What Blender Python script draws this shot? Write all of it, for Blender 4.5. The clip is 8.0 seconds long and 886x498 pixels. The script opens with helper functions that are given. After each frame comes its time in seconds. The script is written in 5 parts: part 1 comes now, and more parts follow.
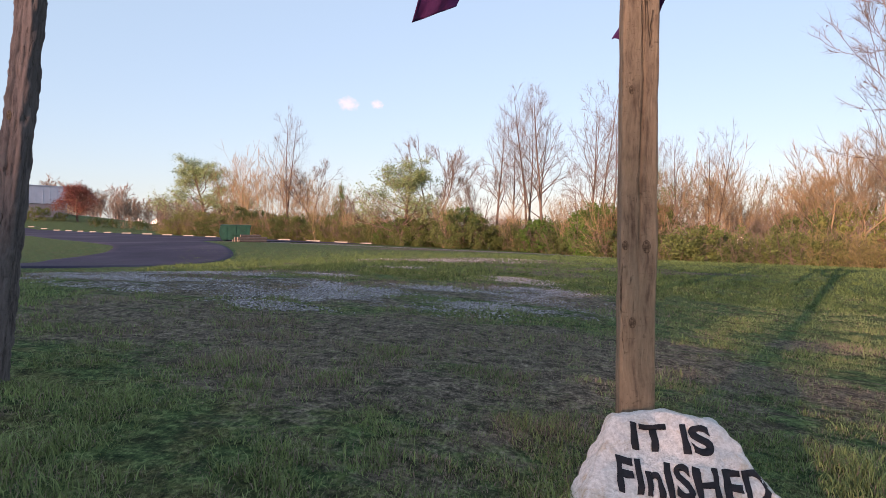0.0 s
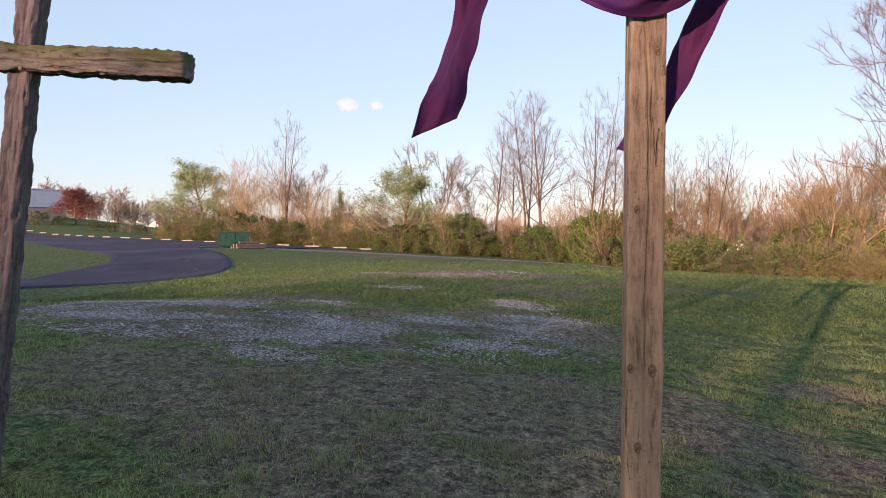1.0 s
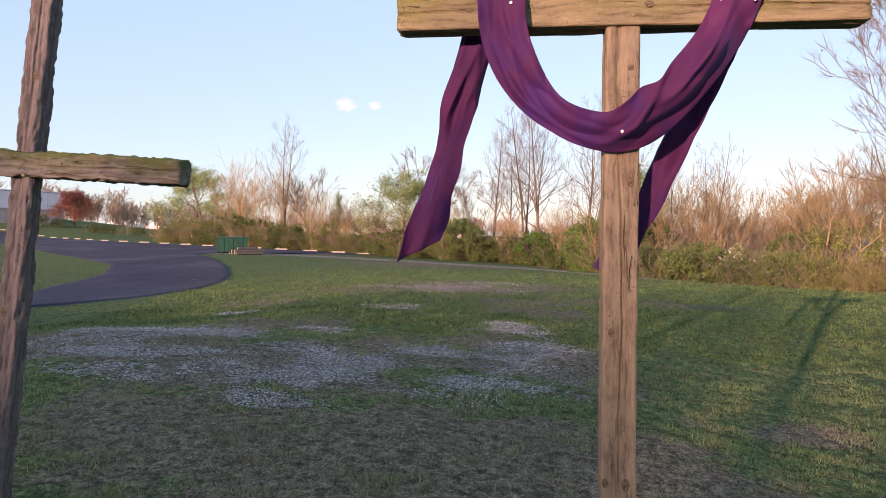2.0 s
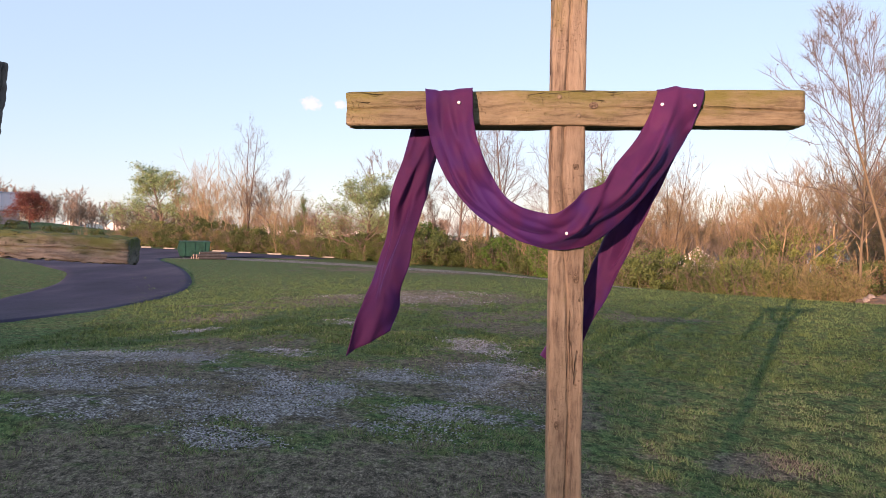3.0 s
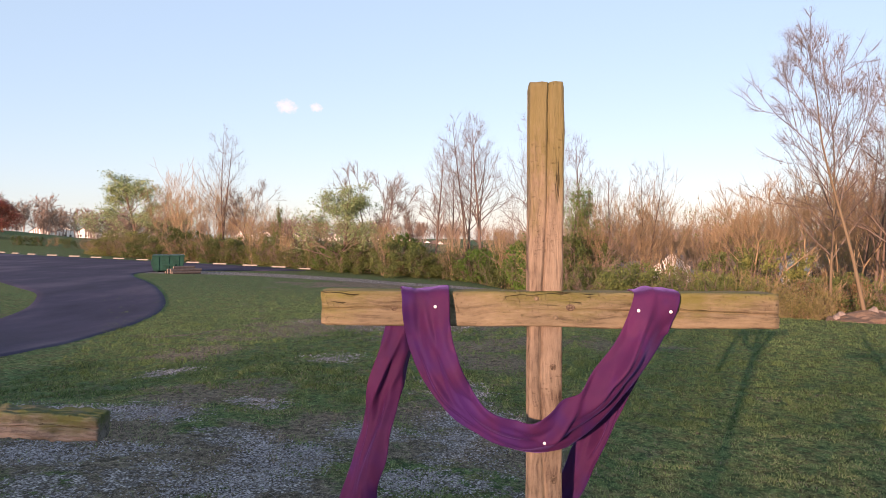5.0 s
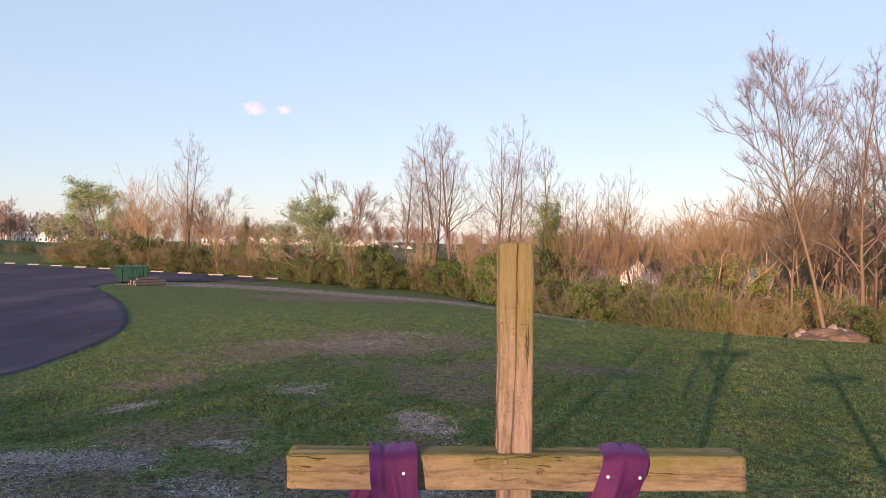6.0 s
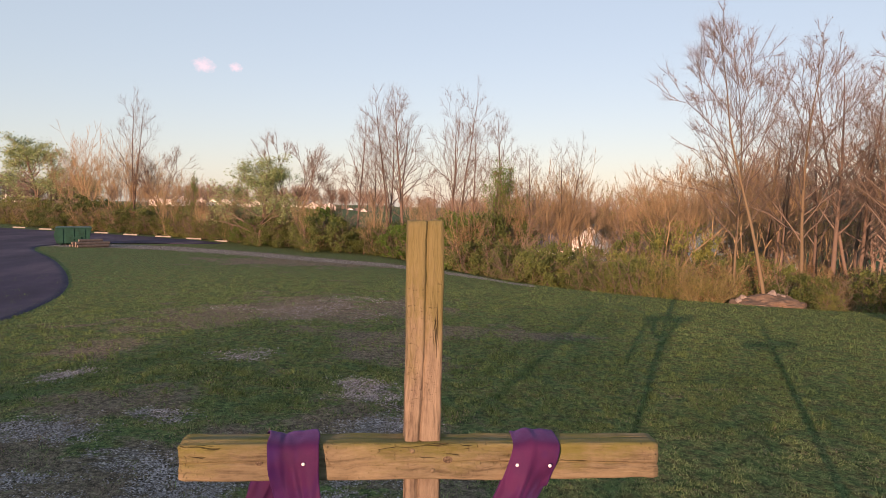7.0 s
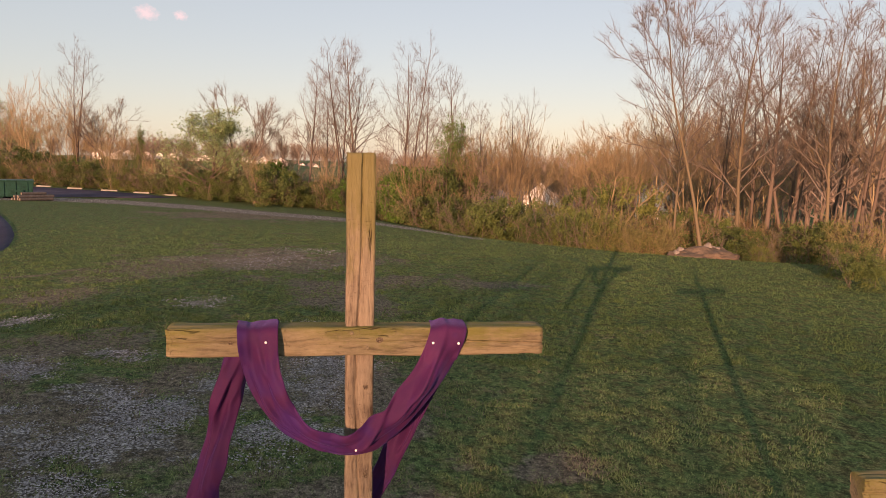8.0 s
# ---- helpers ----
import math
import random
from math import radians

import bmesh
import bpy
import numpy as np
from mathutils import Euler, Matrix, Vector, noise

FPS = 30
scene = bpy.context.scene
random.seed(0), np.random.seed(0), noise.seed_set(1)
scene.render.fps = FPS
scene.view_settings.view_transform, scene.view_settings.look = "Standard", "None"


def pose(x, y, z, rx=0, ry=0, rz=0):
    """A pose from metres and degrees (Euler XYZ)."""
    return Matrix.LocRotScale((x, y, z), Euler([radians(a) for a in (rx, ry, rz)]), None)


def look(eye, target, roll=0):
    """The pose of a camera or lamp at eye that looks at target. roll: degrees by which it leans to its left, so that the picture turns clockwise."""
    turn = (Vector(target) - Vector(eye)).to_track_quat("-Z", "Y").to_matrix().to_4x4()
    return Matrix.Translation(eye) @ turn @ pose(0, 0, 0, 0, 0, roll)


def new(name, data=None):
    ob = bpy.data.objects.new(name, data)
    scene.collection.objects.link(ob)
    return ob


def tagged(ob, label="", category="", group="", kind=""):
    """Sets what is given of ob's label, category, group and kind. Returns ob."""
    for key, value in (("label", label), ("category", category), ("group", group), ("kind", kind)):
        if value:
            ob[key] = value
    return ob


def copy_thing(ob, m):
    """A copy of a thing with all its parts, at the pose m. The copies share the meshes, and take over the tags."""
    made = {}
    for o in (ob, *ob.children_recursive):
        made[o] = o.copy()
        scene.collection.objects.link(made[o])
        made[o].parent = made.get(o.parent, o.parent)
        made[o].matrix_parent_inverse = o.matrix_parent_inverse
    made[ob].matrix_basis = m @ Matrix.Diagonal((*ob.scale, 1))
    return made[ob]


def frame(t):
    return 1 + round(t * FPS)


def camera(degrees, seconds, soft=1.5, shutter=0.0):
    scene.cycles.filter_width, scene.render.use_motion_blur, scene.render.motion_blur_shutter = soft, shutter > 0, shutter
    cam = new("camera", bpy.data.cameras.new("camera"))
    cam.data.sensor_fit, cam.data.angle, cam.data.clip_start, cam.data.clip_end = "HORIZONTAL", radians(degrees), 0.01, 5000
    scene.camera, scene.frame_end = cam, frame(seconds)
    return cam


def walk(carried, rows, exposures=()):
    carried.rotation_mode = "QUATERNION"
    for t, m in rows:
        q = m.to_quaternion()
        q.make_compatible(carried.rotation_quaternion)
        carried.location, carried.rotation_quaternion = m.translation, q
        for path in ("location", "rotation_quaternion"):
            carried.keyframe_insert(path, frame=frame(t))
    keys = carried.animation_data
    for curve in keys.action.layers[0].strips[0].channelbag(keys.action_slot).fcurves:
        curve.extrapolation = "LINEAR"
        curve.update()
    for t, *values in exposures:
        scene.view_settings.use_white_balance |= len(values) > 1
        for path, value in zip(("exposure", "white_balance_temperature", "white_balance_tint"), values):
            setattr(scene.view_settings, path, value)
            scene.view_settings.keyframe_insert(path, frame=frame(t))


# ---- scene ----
cam = camera(64.0, 8.0, soft=0.75)
# seconds, x, y, z in metres, yaw to the left, pitch up, lean in degrees
PATH = [
    (0, -0.411, -2.785, 0.881, 6.92, -1.14, 0.37),
    (0.5, -0.402, -2.747, 1.118, 6.90, -1.10, 0.29),
    (1, -0.428, -2.708, 1.338, 6.85, -1.06, 0.36),
    (1.2, -0.428, -2.743, 1.419, 6.81, -1.12, 0.13),
    (2.3, -0.321, -2.835, 1.963, 6.70, -1.06, 0.44),
    (2.5, -0.303, -2.840, 2.048, 6.54, -1.05, 0.47),
    (3, -0.289, -2.845, 2.195, 4.00, -1.06, 0.47),
    (3.5, -0.281, -2.832, 2.260, 3.18, -1.06, 0.44),
    (4, -0.280, -2.823, 2.372, 2.73, -1.04, 0.40),
    (4.5, -0.287, -2.812, 2.625, 2.43, -1.01, 0.26),
    (6, -0.297, -2.761, 3.601, -0.36, -0.56, 0.27),
    (6.5, -0.222, -2.575, 3.678, -2.89, -1.69, 0.72),
    (7, -0.110, -2.601, 3.657, -4.01, -3.48, 0.91),
    (7.5, -0.078, -2.927, 3.573, -5.51, -4.94, 0.97),
    (8, -0.060, -3.348, 3.561, -7.83, -6.91, 1.32),
]
walk(cam, [(t, pose(x, y, z, 90 + p, 0, w) @ pose(0, 0, 0, 0, 0, r)) for t, x, y, z, w, p, r in PATH],
     exposures=[(0.0, 1.15, 6500, 47), (2.0, 1.29, 6500, 47), (5.0, 1.22, 6500, 47), (6.5, 1.05, 6750, 47), (8.0, 0.86, 7900, 49)])

# ---- light: a low evening sun behind the crosses' front, and the clear sky ----
SUN_ELEV, SUN_AZ = radians(7.0), (-0.405, -0.914)
world = bpy.data.worlds.new("sky")
scene.world = world
world.use_nodes = True
wn, wl = world.node_tree.nodes, world.node_tree.links
sky = wn.new("ShaderNodeTexSky")
sky.sky_type, sky.sun_disc = "NISHITA", False
sky.sun_elevation, sky.sun_rotation = SUN_ELEV, radians(203.9)
sky.air_density, sky.dust_density, sky.ozone_density = 1.0, 0.4, 1.6
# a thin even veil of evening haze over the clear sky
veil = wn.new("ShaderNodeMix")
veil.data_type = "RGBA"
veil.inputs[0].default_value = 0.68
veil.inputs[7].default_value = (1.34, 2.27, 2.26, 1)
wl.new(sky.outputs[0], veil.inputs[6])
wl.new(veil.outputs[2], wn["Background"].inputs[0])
wn["Background"].inputs[1].default_value = 0.15
sun = new("sun", bpy.data.lights.new("sun", "SUN"))
sun.data.energy, sun.data.angle, sun.data.color = 4.0, radians(0.45), (1.0, 0.70, 0.42)
sun.matrix_world = look((0, 0, 50), (-50 * SUN_AZ[0], -50 * SUN_AZ[1], 50 - 50 * math.tan(SUN_ELEV)))

# ---- materials ----


def material(name, rough=0.8, spec=0.3):
    m = bpy.data.materials.new(name)
    m.use_nodes = True
    b = m.node_tree.nodes["Principled BSDF"]
    b.inputs["Roughness"].default_value = rough
    b.inputs["Specular IOR Level"].default_value = spec
    return m, m.node_tree.nodes, m.node_tree.links, b


def mapped(n, l, scale, coord="Object"):
    c, mp = n.new("ShaderNodeTexCoord"), n.new("ShaderNodeMapping")
    mp.inputs["Scale"].default_value = scale
    l.new(c.outputs[coord], mp.inputs["Vector"])
    return mp.outputs["Vector"]


def noise_tex(n, l, vec, scale, detail=4.0, rough=0.6):
    t = n.new("ShaderNodeTexNoise")
    t.inputs["Scale"].default_value, t.inputs["Detail"].default_value, t.inputs["Roughness"].default_value = scale, detail, rough
    if vec is not None:
        l.new(vec, t.inputs["Vector"])
    return t.outputs["Fac"]


def ramp(n, l, fac, stops):
    r = n.new("ShaderNodeValToRGB")
    while len(r.color_ramp.elements) < len(stops):
        r.color_ramp.elements.new(0.5)
    for e, (p, c) in zip(r.color_ramp.elements, stops):
        e.position, e.color = p, (*c, 1) if len(c) == 3 else c
    l.new(fac, r.inputs["Fac"])
    return r.outputs["Color"]


def mix(n, l, fac, a, b, mode="MIX"):
    m = n.new("ShaderNodeMix")
    m.data_type, m.blend_type = "RGBA", mode
    for socket, v in ((m.inputs[0], fac), (m.inputs[6], a), (m.inputs[7], b)):
        if isinstance(v, (int, float)):
            socket.default_value = v
        elif isinstance(v, tuple):
            socket.default_value = (*v, 1)
        else:
            l.new(v, socket)
    return m.outputs[2]


def maths(n, l, op, a, b=0.0, clamp=False):
    m = n.new("ShaderNodeMath")
    m.operation, m.use_clamp = op, clamp
    for socket, v in ((m.inputs[0], a), (m.inputs[1], b)):
        if isinstance(v, (int, float)):
            socket.default_value = v
        else:
            l.new(v, socket)
    return m.outputs[0]


def bumped(n, l, b, height, strength=0.4, distance=0.01):
    bp = n.new("ShaderNodeBump")
    bp.inputs["Strength"].default_value, bp.inputs["Distance"].default_value = strength, distance
    l.new(height, bp.inputs["Height"])
    l.new(bp.outputs["Normal"], b.inputs["Normal"])


def grey(v):
    return (v, v, v)


def plain(name, colour, rough=0.7, vary=0.25, scale=6.0, metal=0.0, bump=0.15, spec=0.3):
    """A surface of one colour with stains at two scales and a fine grain."""
    m, n, l, b = material(name, rough, spec)
    v = mapped(n, l, (1, 1, 1))
    big, small = noise_tex(n, l, v, scale), noise_tex(n, l, v, scale * 9)
    f = maths(n, l, "ADD", maths(n, l, "MULTIPLY", big, 0.65), maths(n, l, "MULTIPLY", small, 0.35))
    lo, hi = tuple(c * (1 - vary) for c in colour), tuple(min(1, c * (1 + vary)) for c in colour)
    l.new(ramp(n, l, f, [(0.38, lo), (0.62, hi)]), b.inputs["Base Color"])
    b.inputs["Metallic"].default_value = metal
    bumped(n, l, b, small, bump, 0.01)
    return m


def timber(name, light, dark, tint, tint_amount, grow_up=0.0, grow_top=0.0):
    """Weathered sawn timber with the grain along z: checks, streaks, stains, tool marks and a growth of lichen.
    The lichen gathers towards local -x (grow_up) or towards the far end (grow_top)."""
    m, n, l, b = material(name, 0.85, 0.2)
    v = mapped(n, l, (1, 1, 1))
    warp = noise_tex(n, l, mapped(n, l, (2.2, 2.2, 1.6)), 1.6, 3)
    add = n.new("ShaderNodeVectorMath")
    add.operation = "MULTIPLY_ADD"
    cmb = n.new("ShaderNodeCombineXYZ")
    l.new(maths(n, l, "SUBTRACT", warp, 0.5), cmb.inputs[0])
    l.new(cmb.outputs[0], add.inputs[0])
    add.inputs[1].default_value = (0.09, 0.03, 0.0)
    l.new(v, add.inputs[2])

    def along(stretch, scale, detail, rough):
        st = n.new("ShaderNodeMapping")
        st.inputs["Scale"].default_value = (1, 1, stretch)
        l.new(add.outputs[0], st.inputs["Vector"])
        return noise_tex(n, l, st.outputs[0], scale, detail, rough)

    grain, streak = along(0.07, 95, 6, 0.7), along(0.06, 26, 4, 0.6)
    mottle = noise_tex(n, l, mapped(n, l, (1, 1, 0.45)), 22, 5, 0.65)
    line = maths(n, l, "ABSOLUTE", maths(n, l, "SUBTRACT", along(0.035, 10, 5, 0.5), 0.5))
    crack = maths(n, l, "MULTIPLY", ramp(n, l, line, [(0.0015, grey(1)), (0.0045, grey(0))]), maths(n, l, "GREATER_THAN", noise_tex(n, l, mapped(n, l, (3, 3, 1.2)), 2.0, 3), 0.52))
    patch = noise_tex(n, l, mapped(n, l, (1, 1, 0.4)), 6.0, 7, 0.75)
    stain = noise_tex(n, l, mapped(n, l, (1, 1, 0.16)), 15, 5, 0.65)
    # short cuts across the grain, here and there
    saw = maths(n, l, "MULTIPLY", ramp(n, l, noise_tex(n, l, mapped(n, l, (62, 62, 120)), 1.0, 2), [(0.60, grey(0)), (0.70, grey(1))]),
                ramp(n, l, noise_tex(n, l, mapped(n, l, (1, 1, 1)), 4.5, 2), [(0.42, grey(0)), (0.58, grey(1))]))
    tone = maths(n, l, "ADD", maths(n, l, "MULTIPLY", grain, 0.38), maths(n, l, "ADD", maths(n, l, "MULTIPLY", streak, 0.30), maths(n, l, "MULTIPLY", mottle, 0.32)))
    c = ramp(n, l, tone, [(0.38, dark), (0.50, tuple(0.6 * p + 0.4 * q for p, q in zip(light, dark))), (0.64, light)])
    if grow_up or grow_top:
        sep = n.new("ShaderNodeSeparateXYZ")
        l.new(v, sep.inputs[0])
        patch = maths(n, l, "SUBTRACT", patch, maths(n, l, "MULTIPLY", sep.outputs[0], grow_up))
        patch = maths(n, l, "ADD", patch, maths(n, l, "MULTIPLY", maths(n, l, "MAXIMUM", maths(n, l, "SUBTRACT", sep.outputs[2], 3.25), 0.0), grow_top))
        if grow_top:
            patch = maths(n, l, "SUBTRACT", patch, 0.13)
    c = mix(n, l, maths(n, l, "MULTIPLY", ramp(n, l, patch, [(0.45, grey(0)), (0.68, grey(1))]), tint_amount), c, tint)
    c = mix(n, l, maths(n, l, "MULTIPLY", saw, 0.30), c, tuple(0.8 * q for q in dark))
    c = mix(n, l, maths(n, l, "MULTIPLY", ramp(n, l, stain, [(0.55, grey(0)), (0.72, grey(1))]), 0.30), c, tuple(0.9 * q for q in dark))
    c = mix(n, l, maths(n, l, "MULTIPLY", crack, 0.8), c, (0.030, 0.020, 0.014))
    l.new(c, b.inputs["Base Color"])
    h = maths(n, l, "SUBTRACT", tone, maths(n, l, "ADD", maths(n, l, "MULTIPLY", crack, 0.6), maths(n, l, "MULTIPLY", saw, 0.25)))
    bumped(n, l, b, h, 0.9, 0.022)
    return m


def knot_material():
    """A dark heart with rings round it, fading into the timber at its rim."""
    m, n, l, b = material("knot_wood", 0.85, 0.2)
    gen = mapped(n, l, (1, 1, 1), "Generated")
    sub = n.new("ShaderNodeVectorMath")
    sub.operation = "DISTANCE"
    sub.inputs[1].default_value = (0.5, 0.5, 0.5)
    l.new(gen, sub.inputs[0])
    ring = maths(n, l, "ADD", sub.outputs["Value"], maths(n, l, "MULTIPLY", maths(n, l, "SUBTRACT", noise_tex(n, l, gen, 4.0, 4), 0.5), 0.28))
    l.new(ramp(n, l, ring, [(0.12, (0.016, 0.010, 0.007)), (0.22, (0.060, 0.038, 0.024)), (0.30, (0.026, 0.017, 0.012)), (0.38, (0.110, 0.078, 0.050)), (0.45, (0.045, 0.031, 0.021)), (0.52, (0.16, 0.122, 0.084))]), b.inputs["Base Color"])
    bumped(n, l, b, ring, 0.6, 0.01)
    return m


def leafy(name, a, b_, rough=0.6, scale=1.4, through_light=0.25):
    """Leaves, twigs or blades whose colour changes from one to the next and from plant to plant."""
    m, n, l, b = material(name, rough, 0.25)
    info, geo = n.new("ShaderNodeObjectInfo"), n.new("ShaderNodeNewGeometry")
    f = maths(n, l, "ADD", maths(n, l, "MULTIPLY", geo.outputs["Random Per Island"], 0.6), maths(n, l, "MULTIPLY", info.outputs["Random"], 0.4))
    big = noise_tex(n, l, mapped(n, l, (1, 1, 1)), scale, 2)
    f = maths(n, l, "ADD", maths(n, l, "MULTIPLY", f, 0.7), maths(n, l, "MULTIPLY", big, 0.3))
    col = ramp(n, l, f, [(0.2, a), (0.75, b_)])
    l.new(col, b.inputs["Base Color"])
    if through_light:
        tr, ms = n.new("ShaderNodeBsdfTranslucent"), n.new("ShaderNodeMixShader")
        l.new(col, tr.inputs["Color"])
        ms.inputs[0].default_value = through_light
        l.new(b.outputs[0], ms.inputs[1])
        l.new(tr.outputs[0], ms.inputs[2])
        l.new(ms.outputs[0], n["Material Output"].inputs[0])
    return m


def ground_material():
    """Thin spring lawn: green turf, dead straw, bare soil and crushed stone, by the masks of the ground mesh."""
    m, n, l, b = material("lawn", 0.95, 0.1)
    v = mapped(n, l, (1, 1, 1))
    ag, ad = n.new("ShaderNodeAttribute"), n.new("ShaderNodeAttribute")
    ag.attribute_name, ad.attribute_name = "gravel", "dry"
    blades = maths(n, l, "ADD", maths(n, l, "MULTIPLY", noise_tex(n, l, mapped(n, l, (1, 0.55, 1)), 46, 6, 0.8), 0.65), maths(n, l, "MULTIPLY", noise_tex(n, l, v, 11, 4, 0.7), 0.35))
    mid, large = noise_tex(n, l, v, 3.2, 5, 0.65), noise_tex(n, l, v, 0.22, 4, 0.55)
    # dark ends of these ramps: soil, and the shade between blades put into colour
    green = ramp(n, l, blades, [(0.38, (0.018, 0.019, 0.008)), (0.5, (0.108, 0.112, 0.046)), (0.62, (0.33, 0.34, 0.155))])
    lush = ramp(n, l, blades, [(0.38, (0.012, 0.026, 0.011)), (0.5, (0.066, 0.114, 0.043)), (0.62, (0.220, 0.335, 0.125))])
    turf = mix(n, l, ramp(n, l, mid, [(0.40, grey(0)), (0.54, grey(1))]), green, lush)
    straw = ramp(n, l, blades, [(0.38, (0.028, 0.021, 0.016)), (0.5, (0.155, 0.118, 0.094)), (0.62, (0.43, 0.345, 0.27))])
    fine = noise_tex(n, l, v, 5.0, 8, 0.78)
    dryness = maths(n, l, "ADD", ad.outputs["Fac"], maths(n, l, "MULTIPLY", maths(n, l, "SUBTRACT", fine, 0.5), 1.7))
    dryness = maths(n, l, "ADD", dryness, maths(n, l, "MULTIPLY", maths(n, l, "SUBTRACT", large, 0.5), 0.7))
    turf = mix(n, l, ramp(n, l, dryness, [(0.34, grey(0)), (0.64, grey(0.94))]), turf, straw)
    vor = n.new("ShaderNodeTexVoronoi")
    vor.inputs["Scale"].default_value = 30
    l.new(v, vor.inputs["Vector"])
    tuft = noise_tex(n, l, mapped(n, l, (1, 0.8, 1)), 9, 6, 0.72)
    # shaded gaps and lighter tips of the tufts, both painted into the colour
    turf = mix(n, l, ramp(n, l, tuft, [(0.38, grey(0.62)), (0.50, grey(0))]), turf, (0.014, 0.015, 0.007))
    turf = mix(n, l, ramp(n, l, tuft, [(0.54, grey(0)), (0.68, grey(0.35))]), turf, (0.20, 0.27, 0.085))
    stone = mix(n, l, ramp(n, l, vor.outputs["Distance"], [(0.35, grey(0)), (0.70, grey(1))]),
                ramp(n, l, vor.outputs["Color"], [(0.15, (0.20, 0.185, 0.185)), (0.55, (0.40, 0.37, 0.365)), (0.9, (0.68, 0.63, 0.61))]), (0.09, 0.075, 0.065))
    stone = mix(n, l, ramp(n, l, tuft, [(0.42, grey(0.55)), (0.50, grey(0))]), stone, (0.075, 0.060, 0.048))
    gmask = maths(n, l, "ADD", ag.outputs["Fac"], maths(n, l, "MULTIPLY", maths(n, l, "SUBTRACT", fine, 0.5), 2.8))
    gfac = ramp(n, l, gmask, [(0.44, grey(0)), (0.56, grey(1))])
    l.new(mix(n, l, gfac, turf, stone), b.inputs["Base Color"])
    hgt = mix(n, l, gfac, maths(n, l, "ADD", blades, tuft), vor.outputs["Distance"])
    bumped(n, l, b, hgt, 0.8, 0.06)
    return m


def asphalt_material():
    m, n, l, b = material("asphalt", 0.85, 0.22)
    v = mapped(n, l, (1, 1, 1))
    fine, mid = noise_tex(n, l, v, 60, 3, 0.7), noise_tex(n, l, mapped(n, l, (1, 0.35, 1)), 0.35, 5, 0.6)
    c = ramp(n, l, mid, [(0.36, (0.019, 0.014, 0.037)), (0.5, (0.034, 0.025, 0.058)), (0.66, (0.078, 0.060, 0.092))])
    c = mix(n, l, maths(n, l, "MULTIPLY", fine, 0.16), c, (0.06, 0.055, 0.065))
    l.new(c, b.inputs["Base Color"])
    bumped(n, l, b, fine, 0.5, 0.01)
    return m


M_LAWN, M_ASPHALT = ground_material(), asphalt_material()
M_POST = timber("tan_timber", (0.306, 0.243, 0.172), (0.086, 0.061, 0.045), (0.150, 0.134, 0.046), 0.8, 0.0, 0.75)
M_BEAM = timber("yellowed_timber", (0.262, 0.214, 0.135), (0.080, 0.062, 0.038), (0.128, 0.124, 0.036), 0.95, 1.8)
M_GREY = timber("grey_timber", (0.215, 0.184, 0.184), (0.046, 0.038, 0.041), (0.13, 0.112, 0.110), 0.5)
M_GREYBEAM = timber("mossy_timber", (0.228, 0.205, 0.182), (0.046, 0.041, 0.038), (0.085, 0.104, 0.034), 0.95, 2.4)
M_KNOT = knot_material()
M_BOLT = plain("rusted_steel", (0.17, 0.135, 0.085), 0.65, 0.4, 80, 0.3)
M_PIN = plain("white_plastic", (0.82, 0.80, 0.80), 0.4, 0.05, 50)


def stone_material():
    """White paint on rough stone, worn through to tan in places."""
    m, n, l, b = material("white_painted_stone", 0.85, 0.25)
    v = mapped(n, l, (1, 1, 1))
    big, small = noise_tex(n, l, v, 9, 6, 0.7), noise_tex(n, l, v, 70, 4, 0.7)
    c = ramp(n, l, small, [(0.35, (0.50, 0.48, 0.47)), (0.65, (0.74, 0.72, 0.71))])
    c = mix(n, l, ramp(n, l, big, [(0.54, grey(0)), (0.66, grey(0.75))]), c, (0.42, 0.315, 0.20))
    c = mix(n, l, ramp(n, l, noise_tex(n, l, v, 22, 6, 0.75), [(0.60, grey(0)), (0.70, grey(0.6))]), c, (0.22, 0.17, 0.13))
    l.new(c, b.inputs["Base Color"])
    bumped(n, l, b, maths(n, l, "ADD", big, maths(n, l, "MULTIPLY", small, 0.4)), 0.9, 0.02)
    return m


M_STONE = stone_material()
M_INK = plain("black_paint", (0.012, 0.011, 0.016), 0.7, 0.4, 40)
M_GRAVEL = leafy("crushed_stone", (0.17, 0.155, 0.166), (0.55, 0.515, 0.535), 0.9, 2.0, 0)
M_CONCRETE = plain("weathered_concrete", (0.25, 0.235, 0.205), 0.9, 0.2, 3)
M_GREEN_STEEL = plain("green_painted_steel", (0.006, 0.046, 0.032), 0.5, 0.3, 2.0)
M_LOG = plain("grey_wood", (0.080, 0.074, 0.072), 0.9, 0.3, 6)
M_LOG_END = plain("cut_wood", (0.20, 0.165, 0.13), 0.9, 0.35, 12)
M_BARK = leafy("bark", (0.080, 0.060, 0.048), (0.170, 0.124, 0.094), 0.9, 0.8, 0)
M_BARK_PALE = leafy("pale_bark", (0.105, 0.080, 0.050), (0.195, 0.150, 0.092), 0.9, 0.8, 0)
M_TWIG = leafy("twigs", (0.100, 0.078, 0.062), (0.205, 0.158, 0.122), 0.9, 0.3, 0)
M_TWIG_RED = leafy("reddish_twigs", (0.190, 0.140, 0.082), (0.36, 0.268, 0.152), 0.9, 0.3, 0)
M_FAR_TWIG = leafy("far_twigs", (0.150, 0.112, 0.088), (0.30, 0.225, 0.175), 0.9, 0.05, 0)
M_BRUSH = leafy("golden_stems", (0.13, 0.112, 0.050), (0.27, 0.225, 0.105), 0.9, 0.3, 0)
